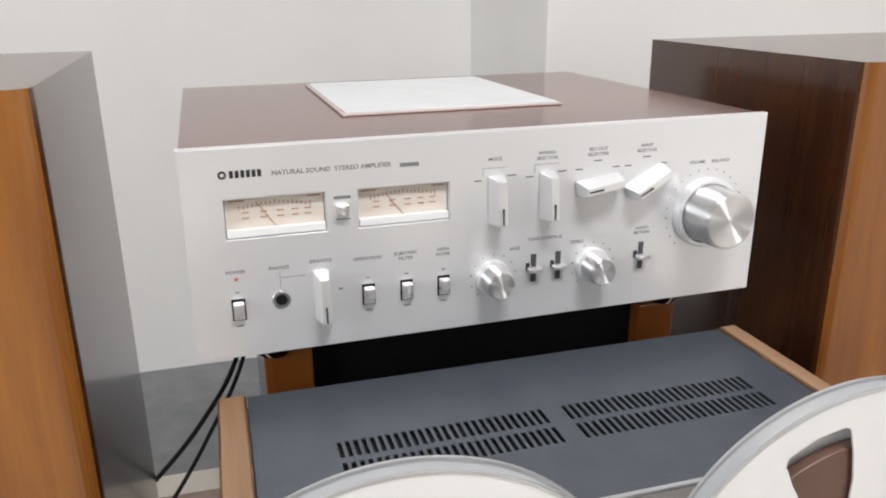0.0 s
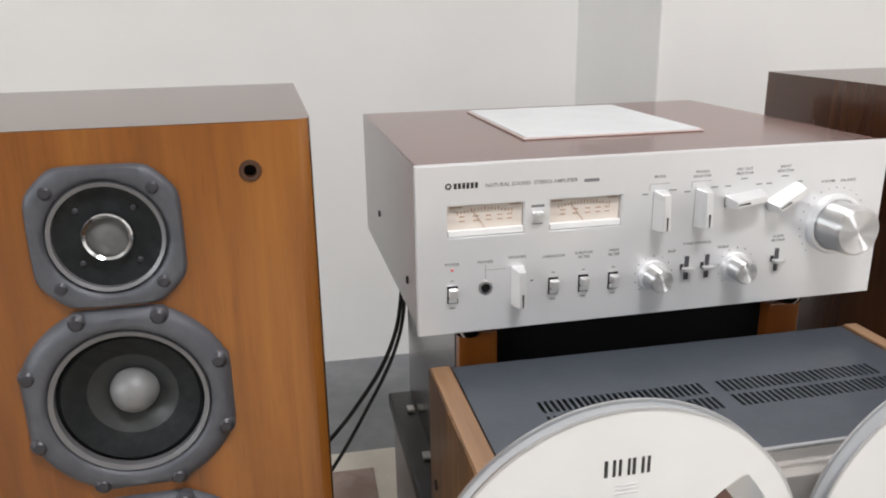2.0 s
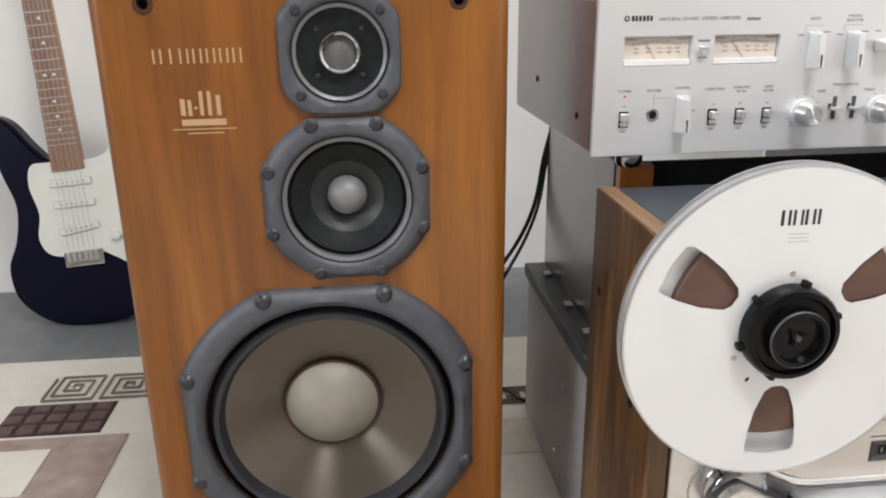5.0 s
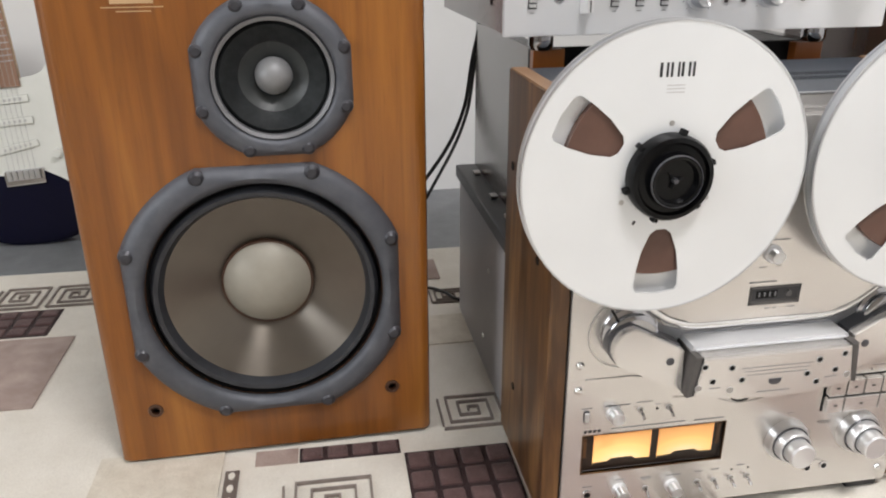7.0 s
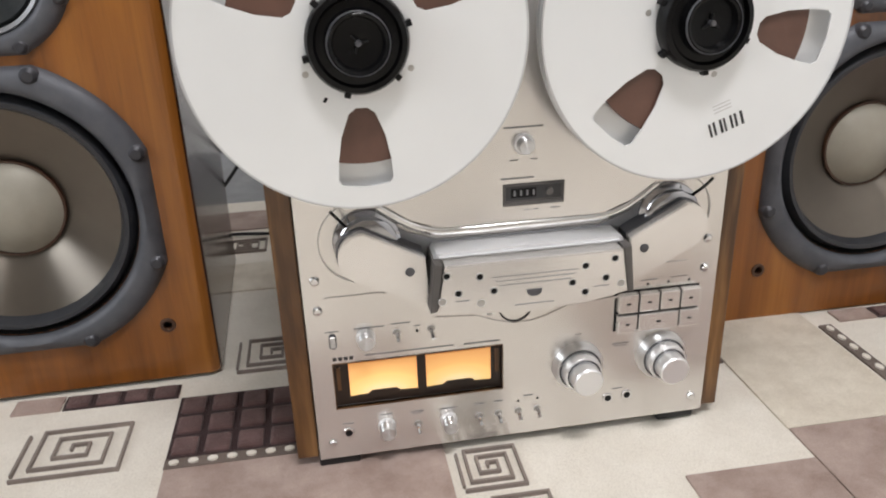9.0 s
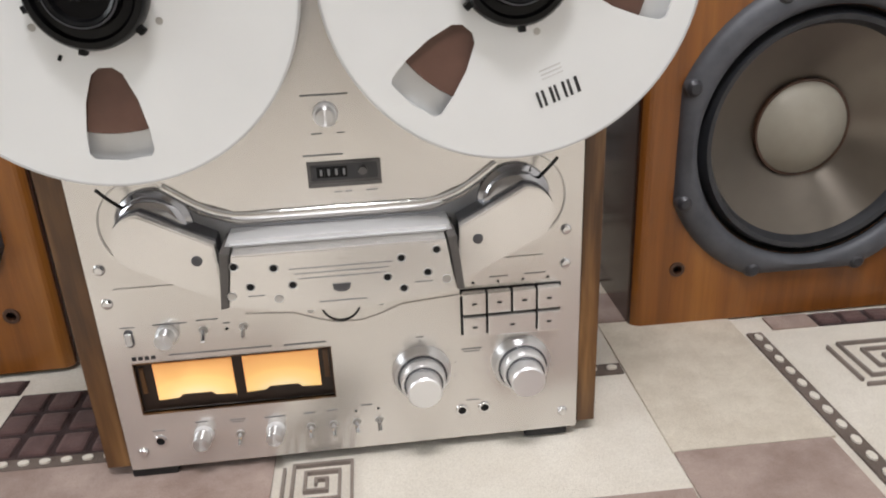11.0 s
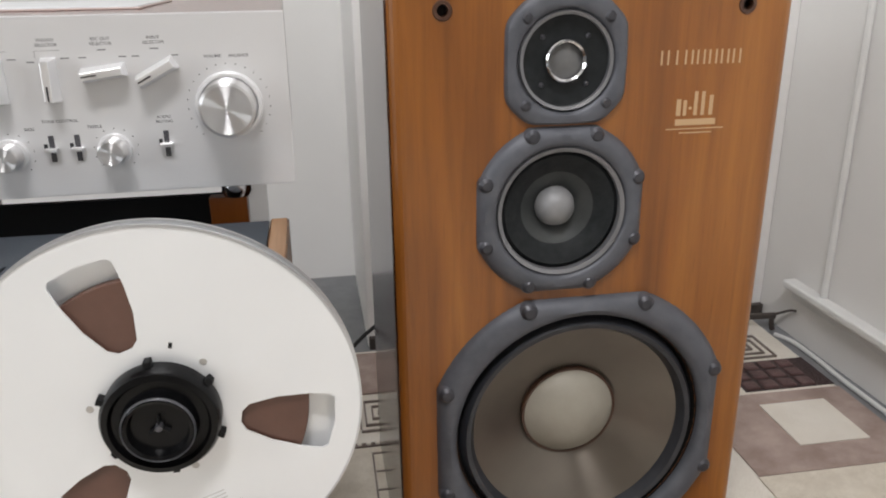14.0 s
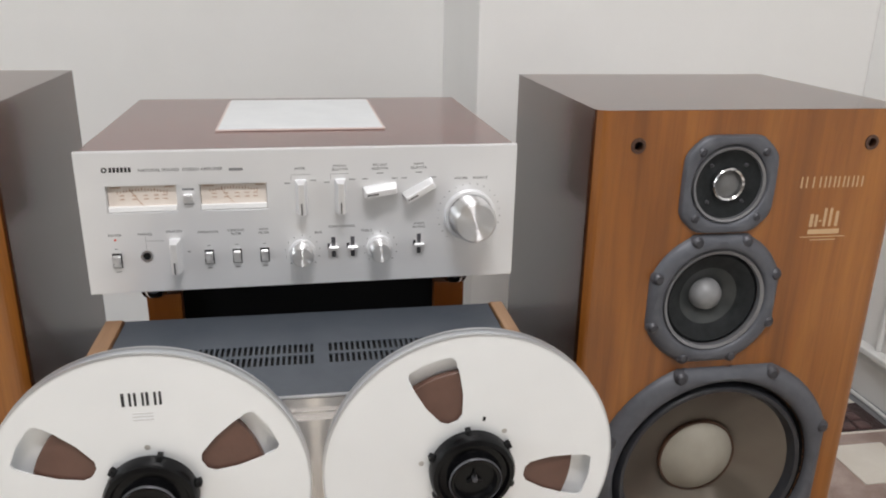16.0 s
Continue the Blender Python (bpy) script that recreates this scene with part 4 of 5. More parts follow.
def cover_arm(side):
    """One of the two arms of the head cover, with a rounded end, edged by a dark shadow rim."""
    s = -1 if side < 0 else 1
    cx = 0.2335 + s * 0.145

    def shape(r, inset):
        pts = []
        for i in range(13):
            a = radians(92 + 165 * i / 12)
            px = r * math.cos(a)
            pts.append((cx + (px if s < 0 else -px), 0.2275 + r * math.sin(a)))
        pts.append((0.2335 + s * 0.091, 0.1735 + inset))
        pts.append((0.2335 + s * 0.0935, 0.2225 - inset))
        return pts

    ob = part("head_cover_arm", slab(shape(0.0235, 0.0), 0.3385, 0.3485, (), 0.0012), WARM_SILVER, deck, "champagne arm of the head cover", smooth=True)
    ob.matrix_basis = Matrix.Translation((0, 0, 0.004))
    # dark backing, slightly wider than the arm, draws its shadow gap as a rim
    part("arm_gap_shade", slab(shape(0.0246, -0.0012), 0.3488, D - 0.0005), BEVELGREY, ob)
    part("arm_screw", lathe([(0.0005, -0.0008), (0.0028, -0.001), (0.0042, -0.0004), (0.0044, 0.001)], (0.2335 + s * 0.1075, 0.3385, 0.2115), 20), BEVELGREY, ob, smooth=True)
    # chromed roller guide behind the arm
    ro = part("roller_guide", lathe([(0.0005, -0.015), (0.021, -0.015), (0.0255, -0.0135), (0.027, -0.0115), (0.0245, -0.0095), (0.0245, -0.0065), (0.0295, -0.004), (0.0305, -0.0005)], (cx - s * 0.004, D, 0.2365), 48), DARK_CHROME, deck, "chromed tape roller guide", smooth=True)
    part("guide_shield", ring_lathe([(0.0385, -0.0012), (0.0395, -0.0012), (0.0395, 0.0002), (0.0385, 0.0002)], (cx, D, 0.236), 56), STEEL, ro)
    part("tension_pin", tube([(cx + s * 0.014, D - 0.012, 0.256), (cx + s * 0.02, D - 0.02, 0.266), (cx + s * 0.026, D - 0.024, 0.275)], 0.0014), GLOSS_BLACK, ro, smooth=True)
    return ob


cover_arm(-1)
cover_arm(1)
hc = part("head_cover", slab([(0.147, 0.178), (0.18, 0.1715), (0.2335, 0.1675), (0.287, 0.1715), (0.32, 0.178), (0.3135, 0.2195), (0.1535, 0.2195)], 0.3205, D - 0.001, (), 0.0012), WARM_SILVER, deck, "champagne head cover with screw holes")
part("cover_shoulder", slab([(0.146, 0.2197), (0.321, 0.2197), (0.318, 0.2255), (0.149, 0.2255)], 0.334, D - 0.001, (), 0.003), SILVER, hc, "bright shoulder strip")
for s in (-1, 1):
    x = 0.2335
    part("cover_cheek", slab([(x + s * 0.0875, 0.1765), (x + s * 0.0815, 0.2205), (x + s * 0.0885, 0.2215), (x + s * 0.0935, 0.1755)][::s], 0.3225, D - 0.001, (), 0.0006), COVER_END, hc, "dark grey end piece")
hc.matrix_basis = Matrix.Translation((0.0008, 0.002, 0.004))
for dx, z, m in ((-0.079, 0.211, BLACK), (-0.05, 0.2075, BLACK), (-0.069, 0.1935, BLACK), (-0.0375, 0.1925, BLACK), (-0.0835, 0.187, STEEL), (-0.049, 0.182, STEEL), (0.0455, 0.2075, BLACK), (0.0725, 0.212, BLACK), (0.034, 0.1925, BLACK), (0.065, 0.194, BLACK), (0.0795, 0.187, STEEL), (0.046, 0.182, BLACK)):
    h = part("screw_hole", ring_lathe([(0.0026, -0.0002), (0.0033, -0.0007), (0.0037, 0.0002), (0.0026, 0.0004)], (0.2335 + dx, 0.3205, z), 20), STEEL, hc)
    part("screw_head", lathe([(0.0003, -0.0004), (0.0027, -0.0004), (0.0027, 0.0003)], (0.2335 + dx, 0.3205, z), 14), m, h)
bars([(0.2335, 0.2055 - i * 0.0042, 0.078 - 0.006 * i, 0.0007) for i in range(3)] + [(0.2325, 0.1765, 0.036, 0.0009), (0.168, 0.186, 0.012, 0.0008), (0.295, 0.1865, 0.014, 0.0008)], 0.3205, hc, GREY_INK)
part("head_badge", slab([(0.2255, 0.1905), (0.2395, 0.1905), (0.2385, 0.186), (0.235, 0.184), (0.23, 0.184), (0.2265, 0.186)], 0.3198, 0.3206), BEVELGREY, hc)
part("pinch_roller", ring_lathe([(0.0155, -0.001), (0.0168, -0.001), (0.0168, 0.0002), (0.0155, 0.0002)], (0.2285, D, 0.1555), 48), BLACK, deck, "black arc of the pinch roller opening")
# pressed shelf line below the cover
part("pressed_line", slab([(0.05, 0.1845), (0.1, 0.1845), (0.125, 0.181), (0.125, 0.1795), (0.1, 0.1825), (0.05, 0.1825)], D - 0.0016, D + 0.0005), WARM_SILVER, deck)
part("pressed_line", slab([(0.35, 0.1845), (0.4, 0.1845), (0.4, 0.1825), (0.35, 0.1825)], D - 0.0016, D + 0.0005), WARM_SILVER, deck)
part("pressed_line", slab([(0.15, 0.151), (0.19, 0.148), (0.21, 0.14), (0.225, 0.136), (0.245, 0.136), (0.26, 0.14), (0.28, 0.148), (0.33, 0.152), (0.33, 0.154), (0.28, 0.15), (0.26, 0.142), (0.245, 0.138), (0.225, 0.138), (0.21, 0.142), (0.19, 0.15), (0.15, 0.153)], D - 0.0016, D + 0.0005), WARM_SILVER, deck)
for x, z in ((0.203, 0.1505), (0.262, 0.1525)):
    part("panel_screw", lathe([(0.0005, -0.001), (0.0024, -0.0009), (0.0028, 0.0)], (x, D, z), 16), STEEL, deck, smooth=True)
for x, z in ((0.043, 0.202), (0.043, 0.172), (0.0445, 0.0255), (0.419, 0.2055), (0.419, 0.1745), (0.4195, 0.0255)):
    part("panel_screw", lathe([(0.0005, -0.0032), (0.003, -0.0028), (0.0046, -0.001), (0.0048, 0.0)], (x, D, z), 20), CHROME, deck, smooth=True)

# level meters in their window
METER_DARK = mottled("dark_meter_bezel", (0.018, 0.01, 0.007), (0.03, 0.017, 0.011), 60.0, 0.35)
mw = part("meter_window", slab(vu, D + 0.0045, D + 0.0055), METER_DARK, deck, "dark meter window")
part("meter_frame", slab([(0.0512, 0.0642), (0.2163, 0.0642), (0.2163, 0.1148), (0.0512, 0.1148)], D - 0.0008, D + 0.004, [vu]), WALNUT, mw)
for x0, x1 in ((0.066, 0.1315), (0.1405, 0.2045)):
    lit = part("lit_dial", box(x0, x1, D + 0.003, D + 0.0042, 0.073, 0.1108), LIT, mw, "glowing amber level meter")
    cx = (x0 + x1) / 2
    part("pivot_cover", slab([(x0, 0.0725), (x1, 0.0725), (x1, 0.0755), (cx + 0.016, 0.0762), (cx + 0.012, 0.0795), (cx - 0.012, 0.0795), (cx - 0.016, 0.0762), (x0, 0.0755)], D + 0.0018, D + 0.0032), METER_DARK, lit)
part("side_lamp", box(0.0545, 0.058, D + 0.003, D + 0.0042, 0.083, 0.108), WALNUT, mw)
part("side_lamp", box(0.2085, 0.213, D + 0.003, D + 0.0042, 0.083, 0.11), WALNUT, mw)
bars([(0.054 + i * 0.0052, 0.1195, 0.0036, 0.0034) for i in range(4)], D, deck, INK, "maker_bar")
bars([(0.125, 0.1205, 0.085, 0.0012), (0.195, 0.12, 0.035, 0.0016)], D, deck, GREY_INK)


def small_lever(x, z, parent):
    ob = part("toggle_lever", lathe([(0.0005, -0.0012), (0.0034, -0.0012), (0.0038, 0.0)], (x, D, z), 16), STEEL, parent, "small chromed toggle lever")
    part("bat", tube([(x, D - 0.001, z), (x + 0.0003, D - 0.006, z - 0.002), (x + 0.0005, D - 0.011, z - 0.005)], 0.0019), CHROME, ob, smooth=True)


for x in (0.1295, 0.1915, 0.2115, 0.232, 0.252):
    small_lever(x, 0.0355, deck)
for x in (0.114, 0.1465):
    small_lever(x, 0.141, deck)
ps = part("power_switch", slab([(0.0515 + 0.0035 * math.cos(a) + 0.0025, 0.139 + (0.0045 if math.sin(a) > 0 else -0.0045) + 0.0035 * math.sin(a)) for a in [2 * math.pi * (i + 0.5) / 20 for i in range(20)]], D - 0.0008, D + 0.0004), BEVELGREY, deck, "oval power switch")
part("rocker", box(0.0515, 0.0565, D - 0.004, D - 0.0008, 0.1335, 0.1445, 0.0012), KNOB, ps)
round_knob("timer_knob", 0.0845, 0.14, 0.0078, 0.014, deck, D, 1.15)
round_knob("mic_knob", 0.0985, 0.0385, 0.0075, 0.016, deck, D, 1.15)
round_knob("output_knob", 0.1605, 0.036, 0.0072, 0.016, deck, D, 1.15)
for x, z in ((0.061, 0.036), (0.327, 0.037), (0.3475, 0.038)):
    so = part("socket", ring_lathe([(0.0036, -0.0015), (0.0052, -0.0015), (0.0058, 0.0), (0.0036, 0.0002)], (x, D, z), 28), CHROME, deck, "headphone socket", smooth=True)
    # flush black disc for the darkness inside the socket
    part("socket_shade", lathe([(0.0005, -0.0004), (0.0037, -0.0004), (0.0037, 0.0)], (x, D, z), 16), BLACK, so)
part("led", lathe([(0.0003, -0.001), (0.0012, -0.001), (0.0014, 0.0)], (0.133, D, 0.1405), 10), BLACK, deck)
bars([(0.054, 0.149, 0.012, 0.0011), (0.088, 0.1495, 0.028, 0.0011), (0.118, 0.1505, 0.018, 0.0011), (0.1335, 0.146, 0.006, 0.0009), (0.061, 0.0465, 0.011, 0.0011), (0.0985, 0.0515, 0.011, 0.0011), (0.129, 0.0505, 0.013, 0.0011), (0.129, 0.0482, 0.01, 0.0009), (0.161, 0.0495, 0.018, 0.0011), (0.1915, 0.05, 0.01, 0.0011), (0.2115, 0.0505, 0.009, 0.0011), (0.242, 0.0525, 0.01, 0.0011), (0.337, 0.1, 0.018, 0.0011), (0.337, 0.0975, 0.014, 0.0009), (0.337, 0.047, 0.012, 0.0011)], D, deck, GREY_INK)
bars([(0.232, 0.047, 0.0022, 0.0022), (0.252, 0.0475, 0.0022, 0.0022)], D, deck, INK, "index_dot")


def stacked_knob(x, z):
    """Concentric level knobs in three steps."""
    ob = part("level_knob", lathe([(0.0005, -0.0362), (0.0135, -0.036), (0.0148, -0.0345), (0.015, -0.021)], (x, D, z), 72, None, 1, 0.02), SATIN, deck, "stacked aluminium level knob", smooth=True)
    part("rear_knob", lathe([(0.0145, -0.0215), (0.0185, -0.021), (0.0195, -0.0195), (0.0197, -0.0105)], (x, D, z), 72, None, 1, 0.02), SATIN, ob, smooth=True)
    # dark rings drawn in for the shadow gaps between the steps
    for r, d in ((0.0152, -0.0218), (0.0199, -0.0108)):
        part("step_shade", ring_lathe([(r, d), (r + 0.0016, d - 0.0004), (r + 0.0016, d + 0.0012), (r, d + 0.0012)], (x, D, z), 48), BEVELGREY, ob)
    part("dial_ring", lathe([(0.019, -0.0105), (0.0235, -0.009), (0.0255, -0.005), (0.0258, 0.0)], (x, D, z), 64), KNOB, ob, "polished dial ring", smooth=True)
    for i in range(11):
        a = radians(-130 + 26 * i)
        bars([(x + 0.0305 * math.sin(a), z + 0.0305 * math.cos(a), 0.0012, 0.0012)], D, deck, GREY_INK, "scale_dot")
    bars([(x, z + 0.0345, 0.007, 0.001)], D, deck, GREY_INK)


stacked_knob(0.2925, 0.0815)
stacked_knob(0.3805, 0.0825)
# transport buttons in a black well
part("button_well", box(0.3285, 0.4155, D - 0.0006, D + 0.0008, 0.1145, 0.158), BLACK, deck)
for x0, x1, z0, z1 in [(0.33 + i * 0.0214, 0.3495 + i * 0.0214, 0.1375, 0.157) for i in range(4)] + [(0.33, 0.3495, 0.1155, 0.1345), (0.3514, 0.3923, 0.1155, 0.1345), (0.3942, 0.4137, 0.1155, 0.1345)]:
    bt = part("transport_button", box(x0, x1, D - 0.0085, D - 0.0006, z0, z1, 0.001), WARM_SILVER, deck, "champagne transport button")
    bars([((x0 + x1) / 2, (z0 + z1) / 2, 0.004, 0.0018)], D - 0.0085, bt, INK, "symbol_bar")
bars([(0.34 + i * 0.0214, 0.163, 0.0022, 0.0022) for i in range(4)], D, deck, INK, "index_dot")
bars([(0.362, 0.1675, 0.016, 0.0009), (0.393, 0.168, 0.018, 0.0009)], D, deck, GREY_INK)


# ---- tape reels ----
def tape_reel(m, turn, label):
    """A metal reel: two flanges with three windows, the tape pack, and the black hub clamp."""
    rl = thing("tape_reel", m @ Matrix.Rotation(radians(turn), 4, "Y"), label, "tape reel", "tape reels", world_parts=False)
    R = 0.1318

    def window(k):
        a0 = radians(k)
        pts = []
        prof = [(0.051, 5), (0.056, 10.5), (0.075, 13.2), (0.095, 12.6), (0.11, 11.4), (0.1135, 9.6)]
        for r, half in prof:
            pts.append((r, half))
        pts += [(0.1145, 0.0)]
        loop = [(r, h) for r, h in pts] + [(r, -h) for r, h in reversed(pts[:-1])]
        return [(r * math.cos(a0 + radians(h)), r * math.sin(a0 + radians(h))) for r, h in loop]

    for name, y0, y1 in (("front_flange", -0.0012, 0.0), ("rear_flange", 0.0105, 0.0117)):
        holes_ = [window(k) for k in (90, 210, 330)] if name == "front_flange" else []
        fl = part(name, slab(circle(0, 0, R, 120), y0, y1, holes_ + ([circle(0.046 * math.cos(radians(k)), 0.046 * math.sin(radians(k)), 0.0026, 14) for k in (30, 150, 270)] if holes_ else [])), REEL, rl, "white aluminium flange")
        part("rim", ring_lathe([(R - 0.001, y0 - 0.0006), (R + 0.0006, y0 - 0.0003), (R + 0.0006, y1 + 0.0003), (R - 0.001, y1 + 0.0006)], (0, 0, 0), 120), REEL_EDGE, fl, smooth=True)
    part("tape_pack", lathe([(0.04, 0.002), (0.0955, 0.002), (0.096, 0.0026), (0.096, 0.0092), (0.04, 0.0092)], (0, 0, 0), 96), TAPE, rl, "brown tape wound on the hub", smooth=True)
    hub = part("hub", lathe([(0.0385, -0.0005), (0.0385, -0.012), (0.0365, -0.0155), (0.0325, -0.0165), (0.0305, -0.013), (0.025, -0.0135), (0.0235, -0.022), (0.0215, -0.0235), (0.0195, -0.0225), (0.018, -0.0165), (0.0005, -0.0155)], (0, 0, 0), 72), GLOSS_BLACK, rl, "glossy black hub clamp", smooth=True)
    part("hub_ring", ring_lathe([(0.0228, -0.0236), (0.0234, -0.0228), (0.0236, -0.0215), (0.0224, -0.0228)], (0, 0, 0), 64), BEVELGREY, hub, smooth=True)
    part("spindle", lathe([(0.0004, -0.0215), (0.0022, -0.021), (0.0026, -0.015)], (0, 0, 0), 16), BEVELGREY, hub, smooth=True)
    for i in range(3):
        a = radians(20 + 120 * i)
        part("spline", box(-0.0007, 0.0007, -0.0195, -0.0152, 0.002, 0.0075, 0.0003), BLACK, hub).matrix_basis = Matrix.Rotation(a, 4, "Y")
    for i in range(6):
        a = radians(60 * i + 14)
        part("hub_tab", box(-0.0024, 0.0024, -0.009, -0.0012, 0.0375, 0.0425, 0.0007), BLACK, hub).matrix_basis = Matrix.Rotation(a, 4, "Y")
    for i in range(3):
        a = radians(30 + 120 * i)
        part("rivet", lathe([(0.0004, -0.0006), (0.0024, -0.0005), (0.0027, 0.001)], (0.046 * math.cos(a), -0.0006, 0.046 * math.sin(a)), 14), STEEL, rl)
    part("slot_mark", box(0.0485, 0.0525, -0.0016, -0.001, -0.0012, 0.0012), BLACK, rl).matrix_basis = Matrix.Rotation(radians(-58), 4, "Y")
    # maker's mark as plain bars, between two windows
    for i, (x, w, z0, z1) in enumerate(((-0.0145, 0.002, -0.006, 0.006), (-0.0105, 0.002, -0.006, 0.006), (-0.0045, 0.0022, -0.006, 0.006), (-0.001, 0.0018, -0.006, 0.006), (0.005, 0.002, -0.006, 0.006), (0.009, 0.002, -0.006, 0.006), (0.0145, 0.0024, -0.006, 0.006))):
        part("maker_bar", box(x - w / 2, x + w / 2, -0.0015, -0.0011, -0.0915 + z0, -0.0915 + z1), INK, rl)
    for z in (-0.0785, -0.0755, -0.0725):
        part("print_bar", box(-0.008, 0.008, -0.0015, -0.0011, z - 0.0005, z + 0.0005), material("pale_print", (0.6, 0.6, 0.6), 0.5) if z < -0.0784 else bpy.data.materials["pale_print"], rl)
    return rl


tape_reel(pose(0.0935, 0.3245, 0.4155), 180, "full white metal tape reel on the supply spindle")
tape_reel(pose(0.3675, 0.3245, 0.4155), -20, "full white metal tape reel on the take-up spindle")

# ---- electric guitar ----
GM = Matrix.Translation((-0.812, 1.42, -0.0115)) @ Matrix.Rotation(radians(-9.5), 4, "X") @ Matrix.Rotation(radians(-4.6), 4, "Y")
gt = thing("electric_guitar", GM, "midnight blue electric guitar with white pickguard leaning on the wall", "guitar", world_parts=False)


def smooth_loop(pts, steps=8):
    """A closed smooth line through the points (Catmull-Rom)."""
    out, n = [], len(pts)
    for i in range(n):
        p0, p1, p2, p3 = (Vector((*pts[(i + k) % n], 0)) for k in (-1, 0, 1, 2))
        for s in range(steps):
            t = s / steps
            v = 0.5 * ((2 * p1) + (p2 - p0) * t + (2 * p0 - 5 * p1 + 4 * p2 - p3) * t * t + (3 * p1 - p0 - 3 * p2 + p3) * t * t * t)
            out.append((v.x, v.y))
    return out


outline = [(0.0, 0.0), (0.08, 0.012), (0.138, 0.06), (0.152, 0.125), (0.13, 0.19), (0.108, 0.24), (0.112, 0.3), (0.13, 0.36), (0.128, 0.41), (0.108, 0.405), (0.088, 0.362), (0.05, 0.348), (0.0, 0.352), (-0.04, 0.362), (-0.07, 0.395), (-0.105, 0.445), (-0.14, 0.46), (-0.152, 0.42), (-0.138, 0.34), (-0.122, 0.27), (-0.135, 0.2), (-0.16, 0.14), (-0.15, 0.07), (-0.09, 0.015)]
part("body", slab(smooth_loop(outline), -0.022, 0.022, (), 0.008), GUITAR_BLUE, gt, "midnight blue lacquered body", smooth=True)
guard = [(-0.045, 0.355), (0.03, 0.352), (0.075, 0.36), (0.1, 0.388), (0.112, 0.38), (0.1, 0.3), (0.09, 0.24), (0.112, 0.19), (0.122, 0.14), (0.1, 0.12), (0.06, 0.145), (0.02, 0.165), (-0.03, 0.155), (-0.07, 0.165), (-0.085, 0.2), (-0.075, 0.25), (-0.085, 0.31), (-0.075, 0.35)]
pg = part("pickguard", slab(smooth_loop(guard), -0.0255, -0.022), GUARD, gt, "white pickguard")
for z, tilt in ((0.31, 0), (0.265, 0), (0.212, -8)):
    pu = part("pickup", box(-0.042, 0.042, -0.03, -0.0255, -0.008, 0.008, 0.003), GUARD, gt)
    pu.matrix_basis = Matrix.Translation((0, 0, z)) @ Matrix.Rotation(radians(tilt), 4, "Y")
    for i in range(6):
        part("pole_piece", lathe([(0.0005, -0.0308), (0.0024, -0.0306), (0.0026, -0.029)], (-0.026 + i * 0.0104, 0, 0), 10), STEEL, pu)
br = part("bridge", box(-0.04, 0.04, -0.031, -0.022, 0.132, 0.165, 0.002), CHROME, gt, "chromed tremolo bridge")
for i in range(6):
    part("saddle", box(-0.034 + i * 0.0113, -0.0245 + i * 0.0113, -0.035, -0.031, 0.143, 0.163, 0.001), STEEL, br)
for x, z in ((0.075, 0.19), (0.095, 0.165), (0.108, 0.14)):
    part("control_knob", lathe([(0.0005, -0.042), (0.0085, -0.0415), (0.0105, -0.034), (0.0115, -0.0255)], (x, 0, z), 24), GUARD, gt, smooth=True)
part("jack_plate", slab(smooth_loop([(0.09, 0.1), (0.12, 0.115), (0.13, 0.09), (0.105, 0.075)], 5), -0.026, -0.022), CHROME, gt)
nk = part("neck", box(-0.03, 0.03, -0.024, -0.002, 0.31, 0.86, 0.006), MAPLE, gt, "maple neck")
for v in nk.data.vertices:
    v.co.x *= 1.0 - 0.25 * max(0, v.co.z - 0.31) / 0.55
fb = part("fretboard", box(-0.032, 0.032, -0.031, -0.0242, 0.335, 0.845, 0.001), FRETBOARD, gt, "rosewood fretboard with pearl dots")
for v in fb.data.vertices:
    v.co.x *= 1.0 - 0.25 * max(0, v.co.z - 0.335) / 0.51
for i in range(21):
    z = 0.195 + 0.648 * 2 ** (-(i + 1) / 12)
    wd = 0.0315 * (1.0 - 0.25 * max(0, z - 0.335) / 0.51)
    if z > 0.34:
        part("fret", box(-wd, wd, -0.0322, -0.0309, z - 0.0008, z + 0.0008), STEEL, fb)
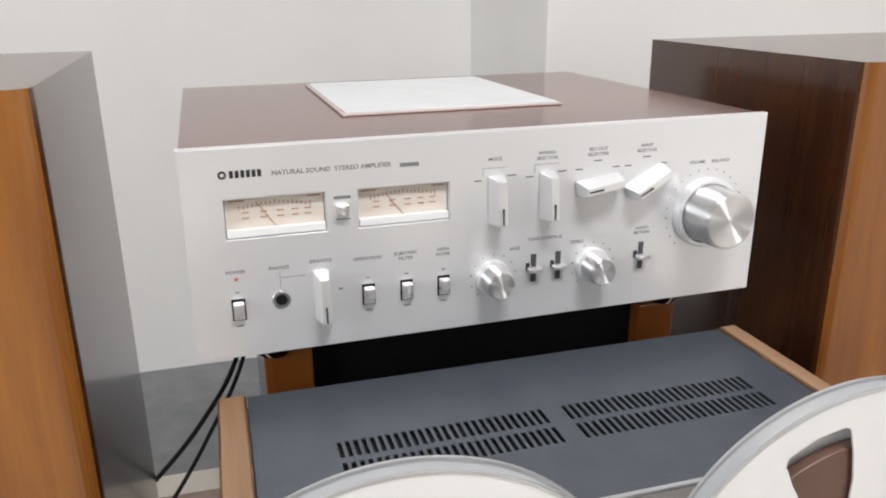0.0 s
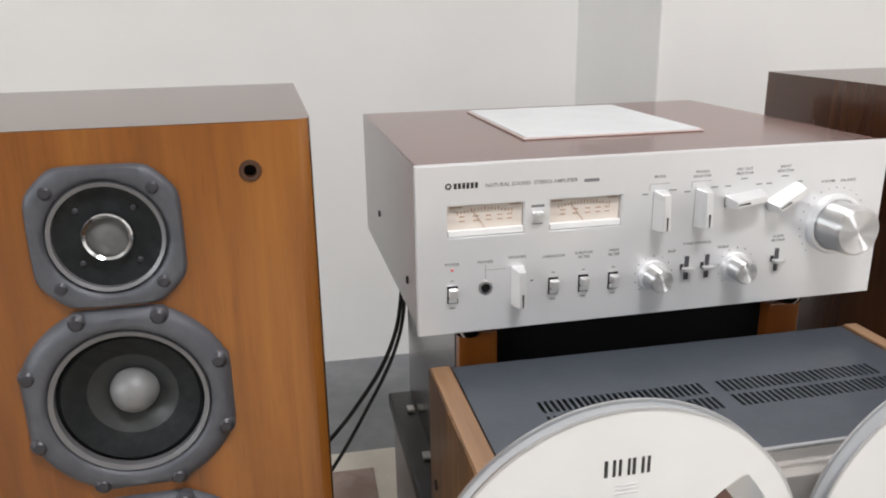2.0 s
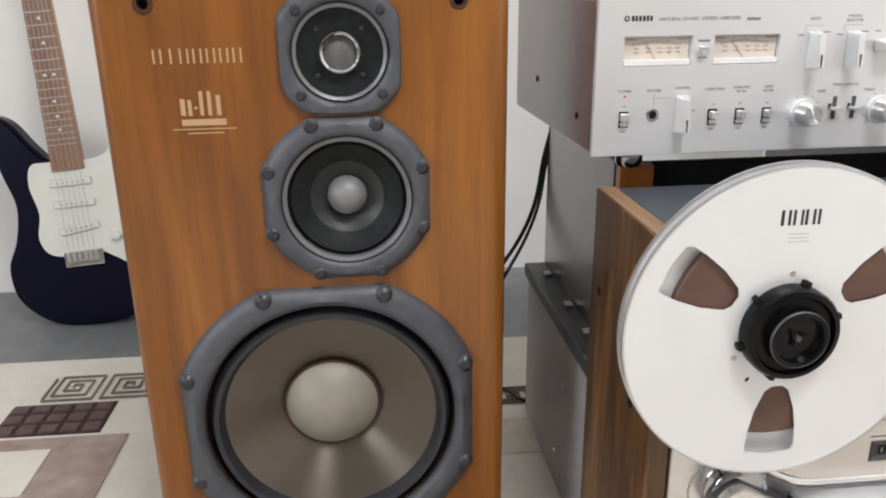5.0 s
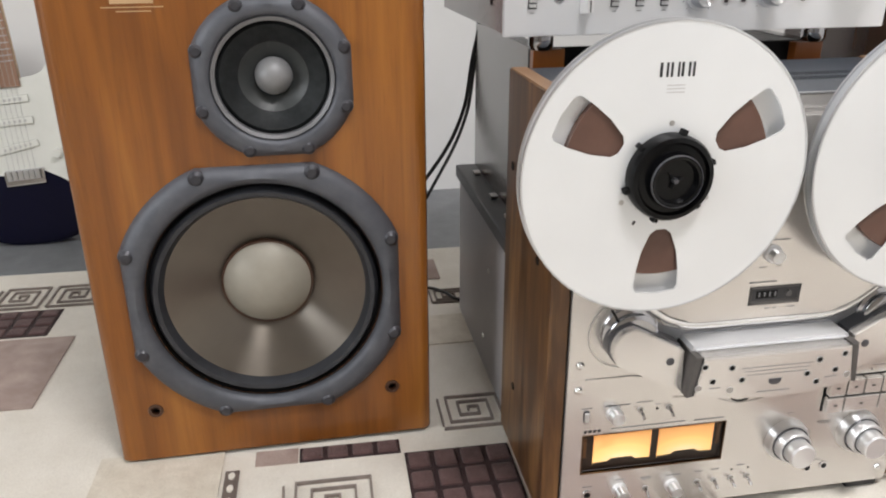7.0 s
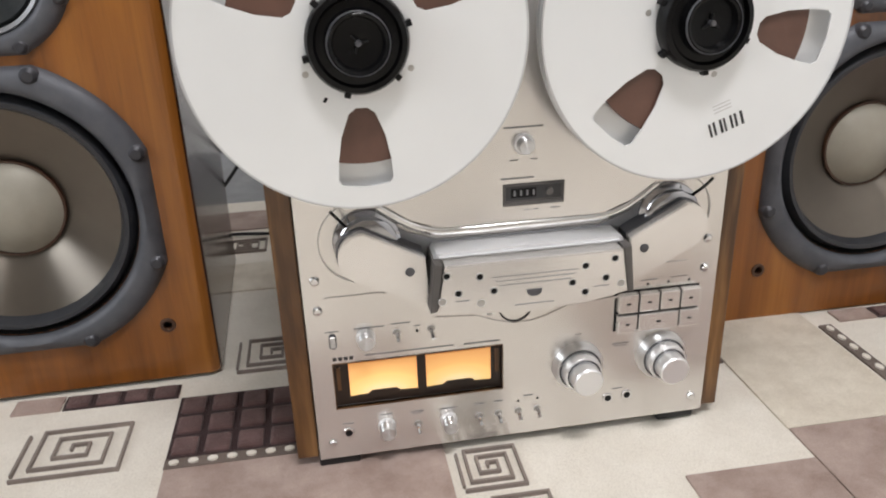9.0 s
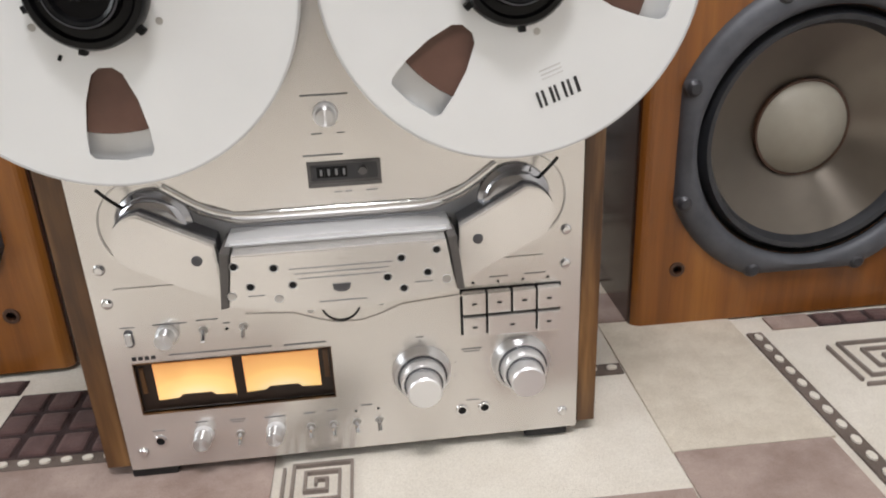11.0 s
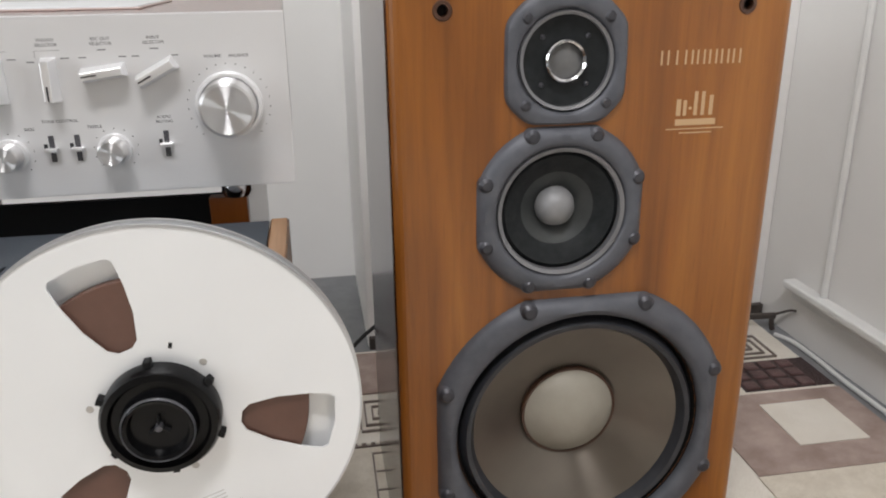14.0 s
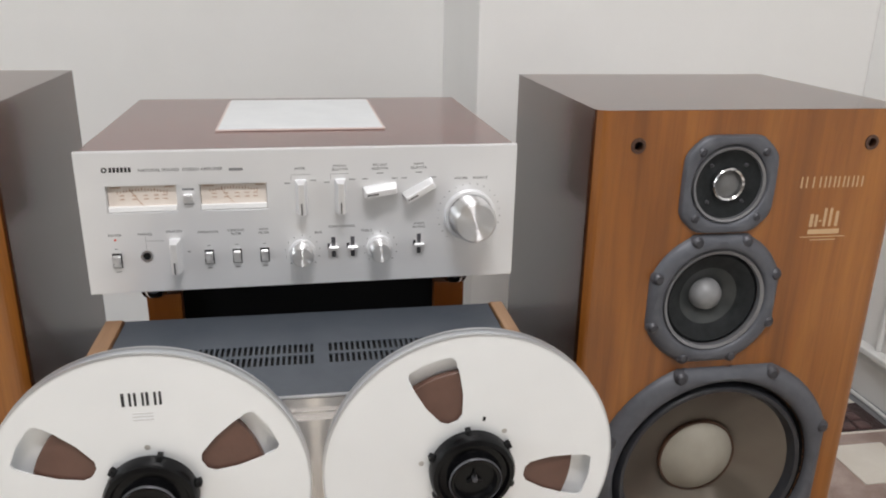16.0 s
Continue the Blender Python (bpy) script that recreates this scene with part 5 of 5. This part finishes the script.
for i in (3, 5, 7, 9, 12, 15, 17, 19):
    z = 0.195 + 0.648 * (2 ** (-i / 12) + 2 ** (-(i - 1) / 12)) / 2
    for x in ((-0.009, 0.009) if i == 12 else (0.0,)):
        part("inlay_dot", lathe([(0.0004, -0.0316), (0.0032, -0.0315), (0.0033, -0.0305)], (x, 0, z), 14), PEARL, fb)
part("headstock", slab(smooth_loop([(-0.022, 0.86), (-0.03, 0.9), (-0.035, 1.0), (-0.01, 1.04), (0.03, 1.03), (0.035, 0.98), (0.022, 0.9), (0.02, 0.86)], 5), -0.016, -0.002, (), 0.002), MAPLE, gt)
for i in range(6):
    x = -0.0265 + i * 0.0106
    part("string", tube([(x, -0.0355, 0.15), (x * 0.9, -0.0345, 0.5), (x * 0.66, -0.0335, 0.845)], 0.0004, 4), STEEL, gt)

# ---- cables ----
whole("speaker_cable", tube([(0.06, 0.857, 0.57), (0.045, 0.93, 0.44), (0.025, 0.94, 0.33), (-0.03, 0.935, 0.24), (-0.1, 0.915, 0.172), (-0.15, 0.87, 0.145), (-0.16, 0.832, 0.14)], 0.0032), CABLE, "black cable hanging from the amplifier's back", "cable", "cables", smooth=True)
whole("speaker_cable", tube([(0.064, 0.857, 0.56), (0.05, 0.935, 0.43), (0.034, 0.945, 0.33), (-0.02, 0.94, 0.222), (-0.085, 0.92, 0.13), (-0.15, 0.88, 0.07), (-0.165, 0.832, 0.06)], 0.0028), CABLE, "black cable hanging from the amplifier's back", "cable", "cables", smooth=True)
whole("speaker_cable", tube([(0.42, 0.92, 0.12), (0.5, 0.93, 0.135), (0.545, 0.93, 0.172), (0.578, 0.91, 0.202), (0.61, 0.86, 0.19), (0.615, 0.818, 0.185)], 0.0032), CABLE, "black cable running to the loudspeaker's back", "cable", "cables", smooth=True)
whole("floor_cable", tube([(-0.15, 1.035, 0.001), (-0.06, 1.022, 0.001), (-0.02, 1.008, 0.001), (0.004, 0.985, 0.001), (0.024, 0.95, 0.0015), (0.06, 0.938, 0.002)], 0.003), CABLE, "thin dark cable lying on the carpet behind the cabinet", "cable", smooth=True)
